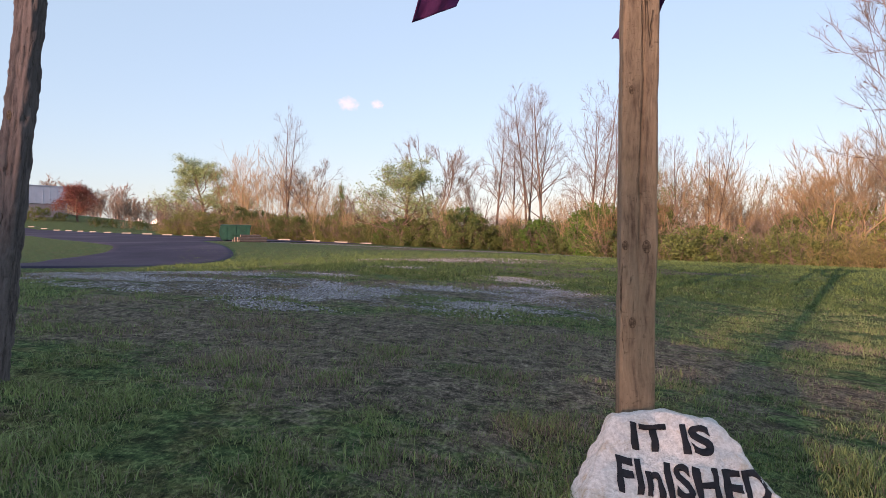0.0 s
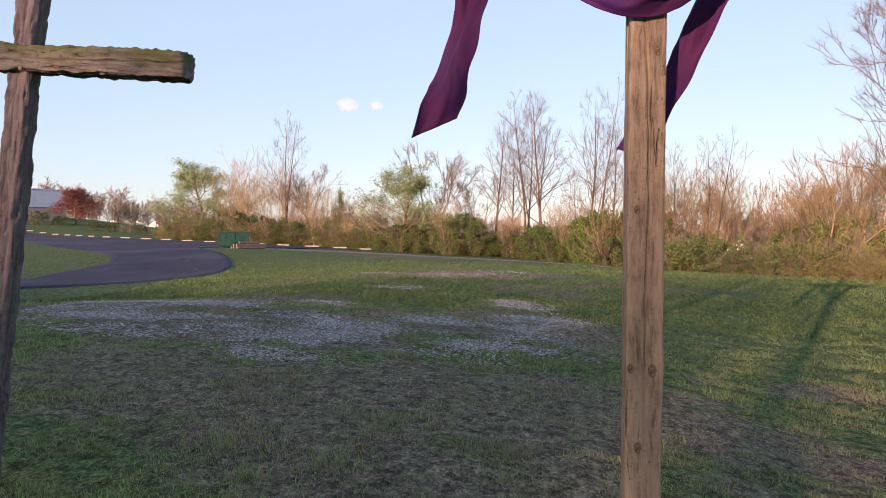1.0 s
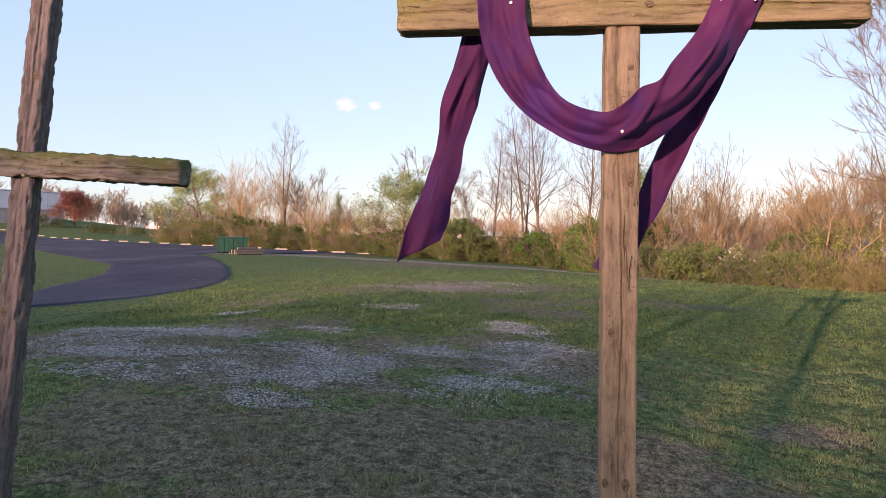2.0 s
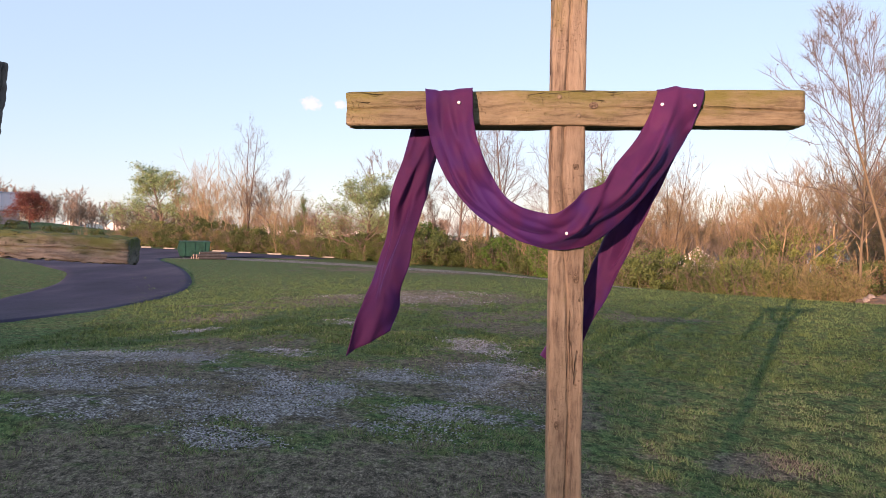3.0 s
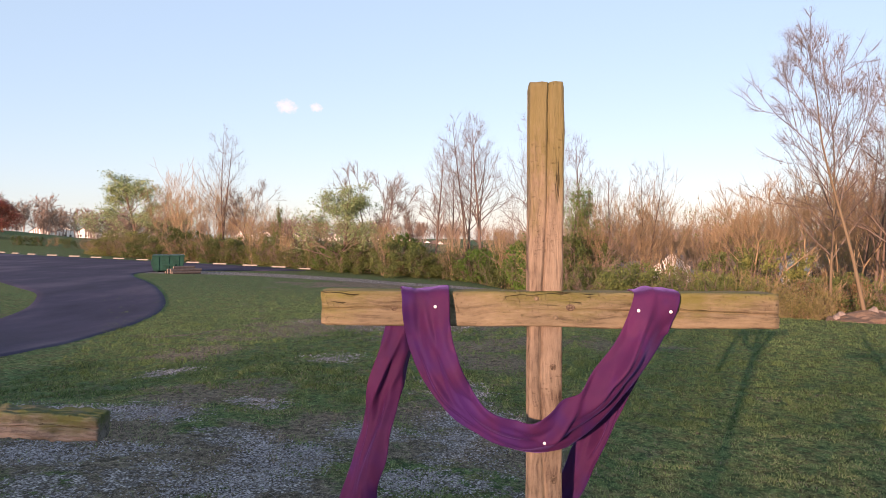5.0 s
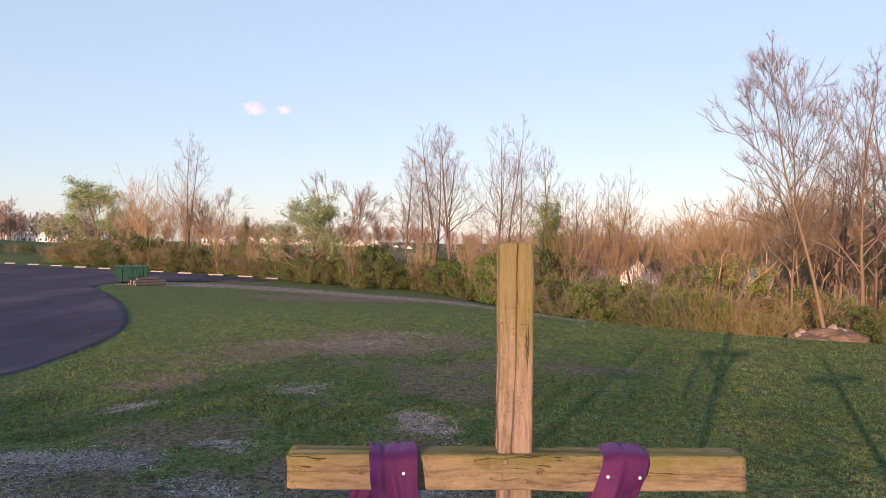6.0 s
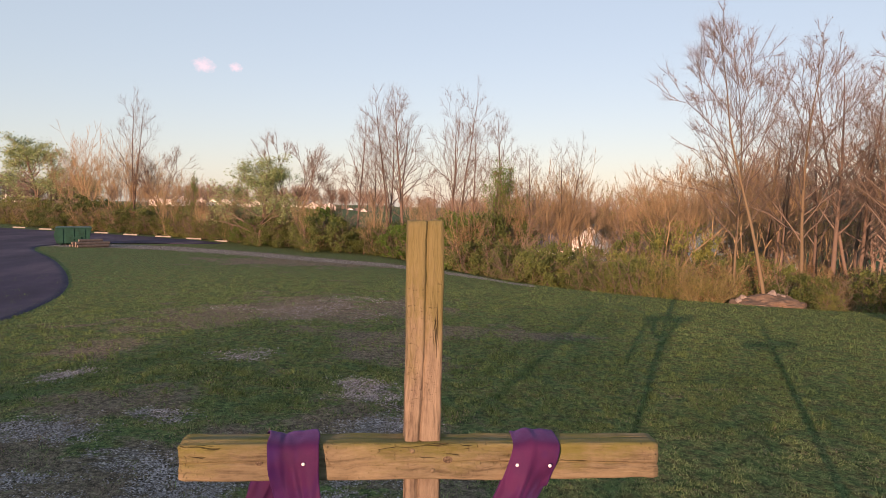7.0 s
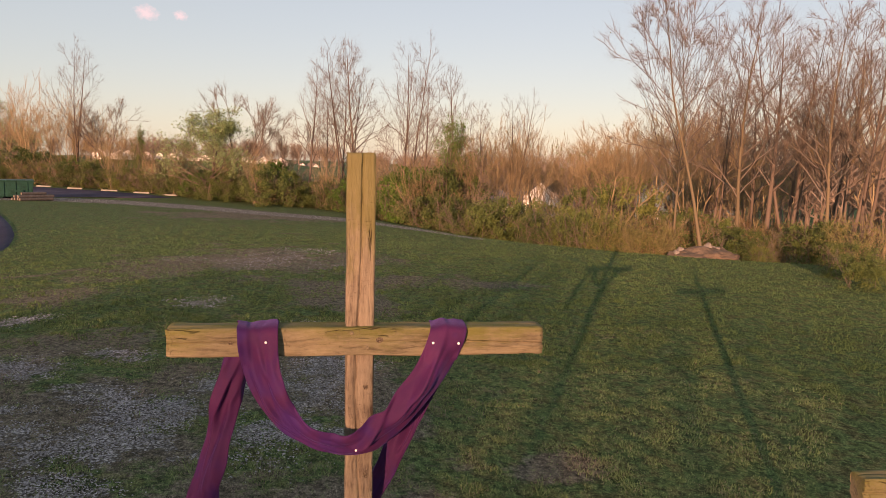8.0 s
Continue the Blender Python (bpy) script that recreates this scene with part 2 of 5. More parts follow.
M_LEAF = leafy("hedge_leaves", (0.036, 0.058, 0.016), (0.138, 0.178, 0.052))
M_LEAF_YELLOW = leafy("young_leaves", (0.080, 0.102, 0.025), (0.200, 0.225, 0.064))
M_LEAF_GOLD = leafy("golden_buds", (0.115, 0.112, 0.036), (0.25, 0.225, 0.080))
M_LEAF_BRIGHT = leafy("fresh_leaves", (0.05, 0.11, 0.018), (0.13, 0.23, 0.04))
M_LEAF_PALE = leafy("budding_leaves", (0.135, 0.205, 0.072), (0.33, 0.42, 0.20))
M_LEAF_RUST = leafy("rusty_leaves", (0.13, 0.078, 0.040), (0.22, 0.155, 0.075))
M_LEAF_RED = leafy("red_leaves", (0.13, 0.040, 0.034), (0.25, 0.088, 0.068))
M_GRASS = leafy("grass_blades", (0.015, 0.026, 0.011), (0.285, 0.370, 0.138), 0.6, 0.9, 0.2)
M_FAR_GRASS = leafy("far_grass_blades", (0.020, 0.042, 0.014), (0.185, 0.275, 0.092), 0.7, 0.4, 0.2)
M_STRAW = leafy("dead_grass", (0.095, 0.066, 0.054), (0.43, 0.325, 0.255), 0.8, 0.5, 0.2)
M_SOIL = plain("bare_soil", (0.13, 0.092, 0.066), 0.95, 0.35, 3)
M_ROCK = plain("field_stone", (0.21, 0.175, 0.15), 0.9, 0.3, 4)
M_SIDING = plain("white_siding", (0.78, 0.74, 0.68), 0.7, 0.06, 2)
M_TAN_SIDING = plain("tan_siding", (0.50, 0.40, 0.30), 0.8, 0.08, 2)
M_SHINGLE = plain("grey_shingles", (0.135, 0.120, 0.120), 0.9, 0.2, 3)
M_BROWN_SHINGLE = plain("brown_shingles", (0.20, 0.145, 0.115), 0.9, 0.2, 3)
M_PANE = plain("dark_window_glass", (0.03, 0.035, 0.045), 0.1, 0.2, 2, 0, 0, 0.6)
M_BLUE_METAL = plain("pale_blue_metal", (0.33, 0.41, 0.54), 0.5, 0.05, 0.8)
M_GREY_BLOCK = plain("grey_block", (0.20, 0.21, 0.25), 0.9, 0.12, 1.5)


def cloud_material():
    """Thin vapour: densest in the middle, frayed to nothing at the rim."""
    m, n, l, b = material("cloud", 1.0, 0.0)
    v = mapped(n, l, (1, 1, 1))
    rad = n.new("ShaderNodeVectorMath")
    rad.operation = "LENGTH"
    l.new(v, rad.inputs[0])
    puff = noise_tex(n, l, v, 2.2, 5, 0.6)
    dense = maths(n, l, "ADD", maths(n, l, "SUBTRACT", 0.78, rad.outputs["Value"]), maths(n, l, "MULTIPLY", maths(n, l, "SUBTRACT", puff, 0.5), 1.3))
    # the sunlit white of the vapour is an even emission, not lit by the sun
    glow, clear, ms = n.new("ShaderNodeEmission"), n.new("ShaderNodeBsdfTransparent"), n.new("ShaderNodeMixShader")
    glow.inputs["Color"].default_value, glow.inputs["Strength"].default_value = (1.0, 0.94, 0.94, 1), 0.50
    l.new(ramp(n, l, dense, [(0.05, grey(0)), (0.7, grey(0.8))]), ms.inputs[0])
    l.new(clear.outputs[0], ms.inputs[1])
    l.new(glow.outputs[0], ms.inputs[2])
    l.new(ms.outputs[0], n["Material Output"].inputs[0])
    return m


M_CLOUD = cloud_material()


def cloth_material():
    m, n, l, b = material("purple_cloth", 0.75, 0.2)
    v = mapped(n, l, (1, 1, 1))
    weave, big = noise_tex(n, l, v, 350, 2), noise_tex(n, l, v, 7, 4)
    tone = n.new("ShaderNodeMix")
    tone.data_type = "RGBA"
    # blue-violet patches: the sky's sheen on the folds, mixed into the base colour
    tone.inputs[7].default_value = (0.034, 0.010, 0.092, 1)
    l.new(ramp(n, l, noise_tex(n, l, mapped(n, l, (1, 1, 0.6)), 4.5, 3), [(0.48, grey(0)), (0.66, grey(0.8))]), tone.inputs[0])
    l.new(ramp(n, l, maths(n, l, "ADD", maths(n, l, "MULTIPLY", weave, 0.3), maths(n, l, "MULTIPLY", big, 0.7)),
               [(0.3, (0.038, 0.008, 0.048)), (0.7, (0.078, 0.014, 0.064))]), tone.inputs[6])
    l.new(tone.outputs[2], b.inputs["Base Color"])
    b.inputs["Sheen Weight"].default_value, b.inputs["Sheen Roughness"].default_value = 0.22, 0.4
    b.inputs["Sheen Tint"].default_value = (0.45, 0.25, 0.9, 1)
    bumped(n, l, b, maths(n, l, "ADD", big, maths(n, l, "MULTIPLY", weave, 0.2)), 0.25, 0.01)
    return m


M_CLOTH = cloth_material()

# ---- mesh helpers ----


def smooth_mesh(name, verts, faces, mat, smooth=True):
    me = bpy.data.meshes.new(name)
    me.from_pydata([tuple(v) for v in verts], [], faces)
    me.materials.append(mat)
    if smooth:
        me.polygons.foreach_set("use_smooth", [True] * len(me.polygons))
    me.update()
    return me


def part(name, data, mat, parent, label=""):
    """One mesh object, from a bmesh or a mesh, under a thing or a part (or a thing of its own without parent)."""
    if isinstance(data, bmesh.types.BMesh):
        me = bpy.data.meshes.new(name)
        data.to_mesh(me)
        data.free()
        me.materials.append(mat)
    else:
        me = data
    ob = new(name, me)
    ob.parent = parent
    return tagged(ob, label)


def empty(name, m, label, category, group="", kind=""):
    ob = new(name)
    ob.empty_display_size = 0.2
    ob.matrix_basis = m
    return tagged(ob, label, category, group, kind)


def box(sx, sy, sz, centre=(0, 0, 0), bevel=0.0, bm=None, turn=None):
    bm = bm or bmesh.new()
    vs = bmesh.ops.create_cube(bm, size=1.0)["verts"]
    m = Matrix.Translation(centre) @ (turn or Matrix()) @ Matrix.Diagonal((sx, sy, sz, 1))
    bmesh.ops.transform(bm, matrix=m, verts=vs)
    if bevel:
        es = list({e for v in vs for e in v.link_edges})
        bmesh.ops.bevel(bm, geom=es, offset=bevel, segments=2, affect="EDGES")
    return bm


def rod(r, length, centre=(0, 0, 0), turn=None, sides=12, bm=None, r2=None):
    bm = bm or bmesh.new()
    vs = bmesh.ops.create_cone(bm, cap_ends=True, segments=sides, radius1=r, radius2=r if r2 is None else r2, depth=length)["verts"]
    bmesh.ops.transform(bm, matrix=Matrix.Translation(centre) @ (turn or Matrix()), verts=vs)
    return bm


def dip(x, y):
    """How far the land falls away beyond the brow of the lawn."""
    brow = np.interp(x, [-2, 0, 2, 4.9, 6.1, 9, 13, 18, 25], [60, 49, 44, 38, 35, 31, 27.5, 26, 25.5])
    past = np.clip(np.asarray(y, float) - brow, 0, 14) * np.clip((np.asarray(x, float) + 1) / 6, 0, 1)
    return 1.25 * (1 - np.exp(-(past / 6.0) ** 1.5))


def height(x, y):
    """The lie of the land, in metres above the foot of the middle cross."""
    x, y = np.asarray(x, float), np.asarray(y, float)
    xc, yc = np.clip(x, -70, 32), np.clip(y, -15, 110)
    g = np.exp(-(x * x + (y - 4) ** 2) / 144)
    h = -0.0388 - 0.00875 * xc + 0.00138 * yc - 0.00024 * xc * xc - 0.00048 * xc * yc - 0.00017 * yc * yc - 0.0725 * x * g - 0.026 * g
    h = h - 0.45 * np.exp(-((x + 14) / 6) ** 2 - ((y - 24) / 12) ** 2) - 0.28 * np.exp(-((x + 9) / 3) ** 2 - ((y - 12) / 5) ** 2)
    h = h + 0.14 * np.exp(-((x - 11) ** 2 + (y - 23) ** 2) / 64) - dip(x, y)
    side = np.clip((-x / (np.abs(y) + 1.0) - 0.45) / 0.25, 0, 1)
    return h + 0.08 * np.clip(-0.66 * x + 0.75 * y - 115, 0, 45) * side


def on_ground(x, y, dz=0.0):
    return (x, y, float(height(x, y)) + dz)


# ---- the ground, one sheet to the horizon ----
STONY = [(-6.4, 7.4, 0.9, 0.9), (-6.9, 12.3, 0.5, 0.5), (-2.9, 5.1, 1.3, 0.5), (-5.1, 4.8, 0.6, 0.5), (-0.6, 7.2, 0.6, 0.7), (-1, 11.9, 0.4, 0.4), (-3.6, 14.2, 0.6, 0.5),
         (-3, 4, 0.5, 0.25), (-2, 6.4, 0.5, 0.35), (-4.6, 6.1, 0.5, 0.3), (-2.9, 22.3, 1.9, 1.9), (-1.6, 25.3, 1.2, 1.1), (-5.4, 8.1, 0.7, 0.6), (-3.9, 9.1, 0.4, 0.4),
         (-0.5, 11, 0.6, 0.6), (-5.6, 22.5, 0.8, 0.7), (-0.3, 8.9, 0.6, 0.9), (-5.9, 5.7, 0.8, 0.6), (-4, 5.3, 0.6, 0.4), (-0.2, 5.9, 0.5, 0.4), (-2.6, 6.3, 0.7, 0.6),
         (-1.8, 7.4, 0.5, 0.5), (-1.2, 5.7, 0.5, 0.4), (-3.7, 7.0, 0.5, 0.4), (-7.2, 8.2, 0.7, 0.6), (-2.0, 4.9, 0.6, 0.3)]
BARE = [(-3.4, 7.1, 0.6, 0.5), (-5.2, 8.1, 0.6, 0.4), (-6.2, 20.2, 2.2, 1.6), (-0.1, 23.4, 1.5, 1.7), (2.5, 18.6, 1.5, 0.9), (-0.4, 15.9, 0.9, 1.9), (2.9, 5.2, 0.45, 0.3),
         (2.5, 4.8, 0.4, 0.25), (-0.9, 3.7, 1.2, 0.7), (-2.1, 3.2, 1.3, 0.7), (1.1, 3.9, 0.5, 0.2), (-6.5, 43.5, 4.4, 2.4), (11.8, 24.6, 0.5, 0.4), (4.3, 18, 1.3, 0.7),
         (-7.4, 15.3, 0.9, 0.8), (-5.3, 9.5, 1, 0.7), (-3, 22.3, 2.6, 2.4), (1.4, 2.4, 1.2, 0.5), (-3.6, 6, 1.6, 1.2), (-0.4, 8, 1, 1.8), (-5.8, 6.5, 1.4, 1.4)]


def blotch(x, y, spots):
    """Sum of soft round spots, 0 to 1."""
    s = np.zeros_like(x)
    for cx, cy, rx, ry in spots:
        s = np.maximum(s, np.exp(-(((x - cx) / rx) ** 2 + ((y - cy) / ry) ** 2) * 0.5))
    return s


def track_line(x):
    """y of the middle of the gravel track across the far lawn."""
    return np.interp(x, [-26, -21, -16.5, -10, -5.4, -0.6, 2.1, 4.9, 6.6], [53.0, 53.5, 53.0, 50.0, 46.8, 44.2, 41.0, 36.6, 33.2])


def cover(x, y):
    """How stony and how dry the lawn is at each point, 0 to 1, with ragged patches."""
    shape = np.shape(x)
    fx, fy = np.ravel(x), np.ravel(y)
    rag = np.array([noise.noise((a * 0.8, b * 0.8, 2.0)) + 0.7 * noise.noise((a * 1.9, b * 1.9, 4.0)) + 0.4 * noise.noise((a * 4.3, b * 4.3, 6.0)) for a, b in zip(fx.tolist(), fy.tolist())]).reshape(shape)
    rag2 = np.array([noise.noise((a * 0.6, b * 0.6, 12.0)) + 0.7 * noise.noise((a * 1.7, b * 1.7, 14.0)) for a, b in zip(fx.tolist(), fy.tolist())]).reshape(shape)
    spots = blotch(x, y, STONY)
    stony = np.clip((spots + 0.58 * rag - 0.14) / 0.72, 0, 1) * np.clip(spots * 3, 0, 1) * np.interp(y, [12, 20], [0.60, 0.38])
    near = 0.80 * np.exp(-(((x + 0.9) / 3.2) ** 2 + ((y - 2.4) / 2.2) ** 2))
    dry = np.clip((0.25 + np.maximum(blotch(x, y, BARE) * 0.85, near) - 0.22 * np.clip((x - 1) / 5, 0, 1) + 0.5 * rag2 - 0.20) / 0.75, 0, 1) * 0.80
    worn = 0.30 * np.exp(-(((x + 3.4) / 3.4) ** 2 + ((y - 7.5) / 3.6) ** 2)) + 0.30 * np.exp(-(((x + 2.4) / 5) ** 2 + ((y - 22) / 5) ** 2))
    return stony, np.clip(np.maximum(dry, stony * 0.7) + worn * (0.6 + rag2), 0, 0.9)


CELL = 0.12
_cx, _cy = np.meshgrid(np.arange(-12, 24, CELL), np.arange(-3.2, 30, CELL))
COVER = cover(_cx, _cy)


def cover_at(x, y):
    """The two masks of cover(), looked up on a grid."""
    i = np.clip(((np.asarray(x) + 12) / CELL).astype(int), 0, _cx.shape[1] - 1)
    j = np.clip(((np.asarray(y) + 3.2) / CELL).astype(int), 0, _cx.shape[0] - 1)
    return COVER[0][j, i], COVER[1][j, i]


def spread(near_lo, near_hi, step, far_lo, far_hi, growth):
    c = list(np.arange(near_lo, near_hi + step / 2, step))
    d, v = step, c[-1]
    while v < far_hi:
        d *= growth if d < 4 else 1.25
        v += d
        c.append(v)
    d, v = step, c[0]
    while v > far_lo:
        d *= growth if d < 4 else 1.25
        v -= d
        c.insert(0, v)
    return np.array(c)


def build_ground():
    xs, ys = spread(-11, 12, 0.16, -2600, 2600, 1.07), spread(-3.2, 28, 0.16, -700, 3000, 1.05)
    gx, gy = np.meshgrid(xs, ys)
    gz = height(gx, gy)
    near = np.exp(-((gx / 18) ** 2 + ((gy - 10) / 24) ** 2))
    bumps = np.array([noise.noise((float(a) * 0.9, float(b) * 0.9, 0.3)) + 0.5 * noise.noise((float(a) * 3.1, float(b) * 3.1, 1.3))
                      for a, b in zip(gx.ravel(), gy.ravel())]).reshape(gx.shape)
    gz = gz + 0.03 * near * bumps
    nx, ny = len(xs), len(ys)
    idx = np.arange(nx * ny).reshape(ny, nx)
    quads = np.stack([idx[:-1, :-1], idx[:-1, 1:], idx[1:, 1:], idx[1:, :-1]], -1).reshape(-1, 4)
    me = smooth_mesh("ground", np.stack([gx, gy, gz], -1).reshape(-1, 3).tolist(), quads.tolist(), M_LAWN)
    gravel, dry = cover(gx, gy)
    track = np.exp(-((gy - track_line(gx)) / np.interp(gx, [-25, -10, 0, 6], [2.6, 2.4, 1.7, 0.9])) ** 2) * (gx > -26) * (gx < 7.2)
    gravel = np.maximum(gravel, track)
    dry = np.maximum(dry, track * 0.9)
    for key, val in (("gravel", gravel), ("dry", dry)):
        a = me.attributes.new(key, "FLOAT", "POINT")
        a.data.foreach_set("value", val.ravel().astype(np.float32))
    return tagged(new("ground", me), "sloping spring lawn of thin grass, bare soil and gravel patches", "ground", kind="structure")


ground = build_ground()


def smooth_line(pts, n):
    """Points evenly along a curve through pts."""
    p = np.array(pts, float)
    out = []
    for i in range(len(p) - 1):
        a, b, c, d = p[max(i - 1, 0)], p[i], p[i + 1], p[min(i + 2, len(p) - 1)]
        for t in np.linspace(0, 1, 24, endpoint=False):
            out.append(0.5 * ((2 * b) + (c - a) * t + (2 * a - 5 * b + 4 * c - d) * t * t + (3 * b - a - 3 * c + d) * t ** 3))
    out.append(p[-1])
    out = np.array(out)
    s = np.r_[0, np.cumsum(np.linalg.norm(np.diff(out, axis=0), axis=1))]
    q = np.linspace(0, s[-1], n)
    return np.stack([np.interp(q, s, out[:, k]) for k in range(out.shape[1])], 1)


def build_driveway():
    """A hairpin of asphalt round the grass island, then the far lane past the kerb stops."""
    outer = smooth_line([(-12.6, 4.0), (-12.3, 11.0), (-12.1, 17.5), (-12.4, 20.0), (-12.9, 23.5), (-13.7, 27.6), (-15.2, 31.8), (-18.0, 37.2), (-21.0, 42.2), (-24.2, 47.2), (-25.4, 51.5),
                         (-23.2, 56.5), (-17.5, 60.0), (-15.0, 63.5), (-20.9, 68.6), (-30.7, 72.4), (-39.4, 75.6), (-47.9, 79.8), (-55.9, 83.2), (-69.0, 91.5), (-95.0, 104.0)], 260)
    inner = smooth_line([(-15.6, 4.0), (-15.3, 11.0), (-15.6, 16.5), (-17.2, 20.0), (-18.1, 23.0), (-19.1, 26.2), (-20.6, 29.3), (-22.2, 31.8), (-24.6, 34.2), (-28.2, 37.9), (-32.0, 41.2), (-37.0, 46.0),
                         (-44.0, 53.0), (-52.0, 60.0), (-62.0, 67.0), (-74.0, 75.0), (-98.0, 88.0)], 260)
    rows, cols = len(outer), 24
    w = np.linspace(0, 1, cols)[None, :, None]
    p = outer[:, None, :] * (1 - w) + inner[:, None, :] * w
    z = height(p[..., 0], p[..., 1]) + 0.05
    z[:, 0] -= 0.12
    z[:, -1] -= 0.12
    v = np.concatenate([p, z[..., None]], -1).reshape(-1, 3)
    idx = np.arange(rows * cols).reshape(rows, cols)
    q = np.stack([idx[:-1, :-1], idx[1:, :-1], idx[1:, 1:], idx[:-1, 1:]], -1).reshape(-1, 4)
    me = smooth_mesh("road", v.tolist(), q.tolist(), M_ASPHALT)
    tagged(new("road", me), "curving dark asphalt driveway round a grass island", "road", kind="structure")


build_driveway()

# ---- crosses ----


def timber_mesh(name, length, w, d, mat, seed, wear=0.006, taper=0.0, chamfer=0.012):
    """A weathered beam along z from 0: rounded worn edges, an uneven surface and rough ends."""
    rnd = random.Random(seed)
    prof = []
    for cx, cy, a0 in ((1, 1, 0), (-1, 1, 90), (-1, -1, 180), (1, -1, 270)):
        for k in range(4):
            a = radians(a0 + 30 * k)
            prof.append((cx * (w / 2 - chamfer) + chamfer * math.cos(a), cy * (d / 2 - chamfer) + chamfer * math.sin(a)))
        nx, ny = ((-1, 1), (-1, -1), (1, -1), (1, 1))[(0, 90, 180, 270).index(a0)]
        px, py = prof[-1]
        qx, qy = (nx * (w / 2 - chamfer) + (0 if a0 in (0, 180) else nx * chamfer), ny * (d / 2 - chamfer) + (ny * chamfer if a0 in (0, 180) else 0))
        for k in range(1, 30):
            prof.append((px + (qx - px) * k / 30, py + (qy - py) * k / 30))
    n, rings = len(prof), max(24, int(length / (0.014 if wear > 0.01 else 0.022)))
    off = rnd.random() * 50
    verts = []
    for i in range(rings + 1):
        z = length * i / rings
        end = min(z, length - z)
        s = 1 - taper * z / length - (0.05 * max(0, 1 - end / 0.02) ** 2)
        for k, (x, y) in enumerate(prof):
            e = noise.noise((x * 30 + off, y * 30, z * 1.6)) * 0.6 + noise.noise((x * 9 + off, y * 9, z * 7)) * 0.5
            if wear > 0.01:
                e = e * 0.35 + 0.75 * noise.noise((x * 55 + off, y * 55, z * 9)) + 0.5 * noise.noise((x * 40 + off, y * 40, z * 34))
            corner = (abs(x) / (w / 2) + abs(y) / (d / 2)) / 2
            chip = max(0.0, noise.noise((x * 8, y * 8 + off, z * 5)) - 0.25) * 0.03 * max(0, corner - 0.8) * 5
            g = s * (1 + (e * wear - chip) / (w / 2))
            # long drying splits wander along the grain of each face
            u = x if abs(y) > d / 2 - 0.001 else y
            mid = 0.16 * w * (noise.noise((off, math.copysign(3, y) + x // 0.05 * (abs(y) < d / 2 - 0.001), z * 0.9)) * 1.6 + 0.3 * noise.noise((off, 8.0, z * 6)))
            open_ = max(0.0, min(1.0, 0.85 + 1.4 * noise.noise((off, 21.0, z * 0.8))))
            mid += 0.004 * noise.noise((off, 31.0, z * 22))
            g -= 0.22 * open_ * math.exp(-((u - mid) / (0.0028 + 0.0020 * open_)) ** 2)
            zz = z + (noise.noise((x * 25, y * 25, off + i // (rings or 1))) * 0.006 if i in (0, rings) else 0)
            verts.append((x * g, y * g, zz))
    faces = [(i * n + k, i * n + (k + 1) % n, (i + 1) * n + (k + 1) % n, (i + 1) * n + k) for i in range(rings) for k in range(n)]
    faces += [tuple(reversed(range(n))), tuple(range(rings * n, rings * n + n))]
    me = smooth_mesh(name, verts, faces, mat)
    for p in list(me.polygons)[-2:]:
        p.use_smooth = False
    return me


def dome(r, flat=0.5, sides=12):
    bm = bmesh.new()
    bmesh.ops.create_uvsphere(bm, u_segments=sides, v_segments=8, radius=r)
    bmesh.ops.transform(bm, matrix=Matrix.Diagonal((1, flat, 1, 1)), verts=bm.verts)
    return bm


def cross(m, label, post_len, post_w, post_d, beam_z, beam_len, beam_h, beam_d, beam_x, mats, seed, bolts, knots, beam_tilt=0.0, rough=0.006):
    """Post with the crossbeam let in at its front, bolted twice; z of beam_z is the beam's middle."""
    top = empty("wooden_cross", m, label, "cross", "three crosses on the lawn")
    post = part("post", timber_mesh("post", post_len + 0.3, post_w, post_d, mats[0], seed, rough, chamfer=0.010 + rough / 3), mats[0], top)
    post.location.z = -0.3
    beam = part("crossbeam", timber_mesh("crossbeam", beam_len, beam_h, beam_d, mats[1], seed + 1, rough * 1.3, chamfer=0.010), mats[1], top,
                "yellowed crossbeam with lichen along its edge")
    # local z of the beam becomes x, local x stays up
    beam.matrix_basis = Matrix.Translation((beam_x, -0.022, beam_z)) @ pose(0, 0, 0, 0, beam_tilt, 0) @ Matrix.Translation((-beam_len / 2, 0, 0)) @ Matrix(((0, 0, 1, 0), (0, 1, 0, 0), (-1, 0, 0, 0), (0, 0, 0, 1)))
    for x, z in bolts:
        part("bolt_head", dome(0.0095, 0.45), M_BOLT, top, "rusty bolt head").location = (x, -beam_d / 2 - 0.0225, z)
    for x, z, r, onbeam in knots:
        k = part("knot", dome(r * 1.1, 0.12, 16), M_KNOT, top, "dark knot")
        k.location = (x, -(beam_d / 2 + 0.0220 if onbeam else post_d / 2 + 0.001), z)
        k.scale = (1, 1, 0.72 if onbeam else 1.6)
    return top


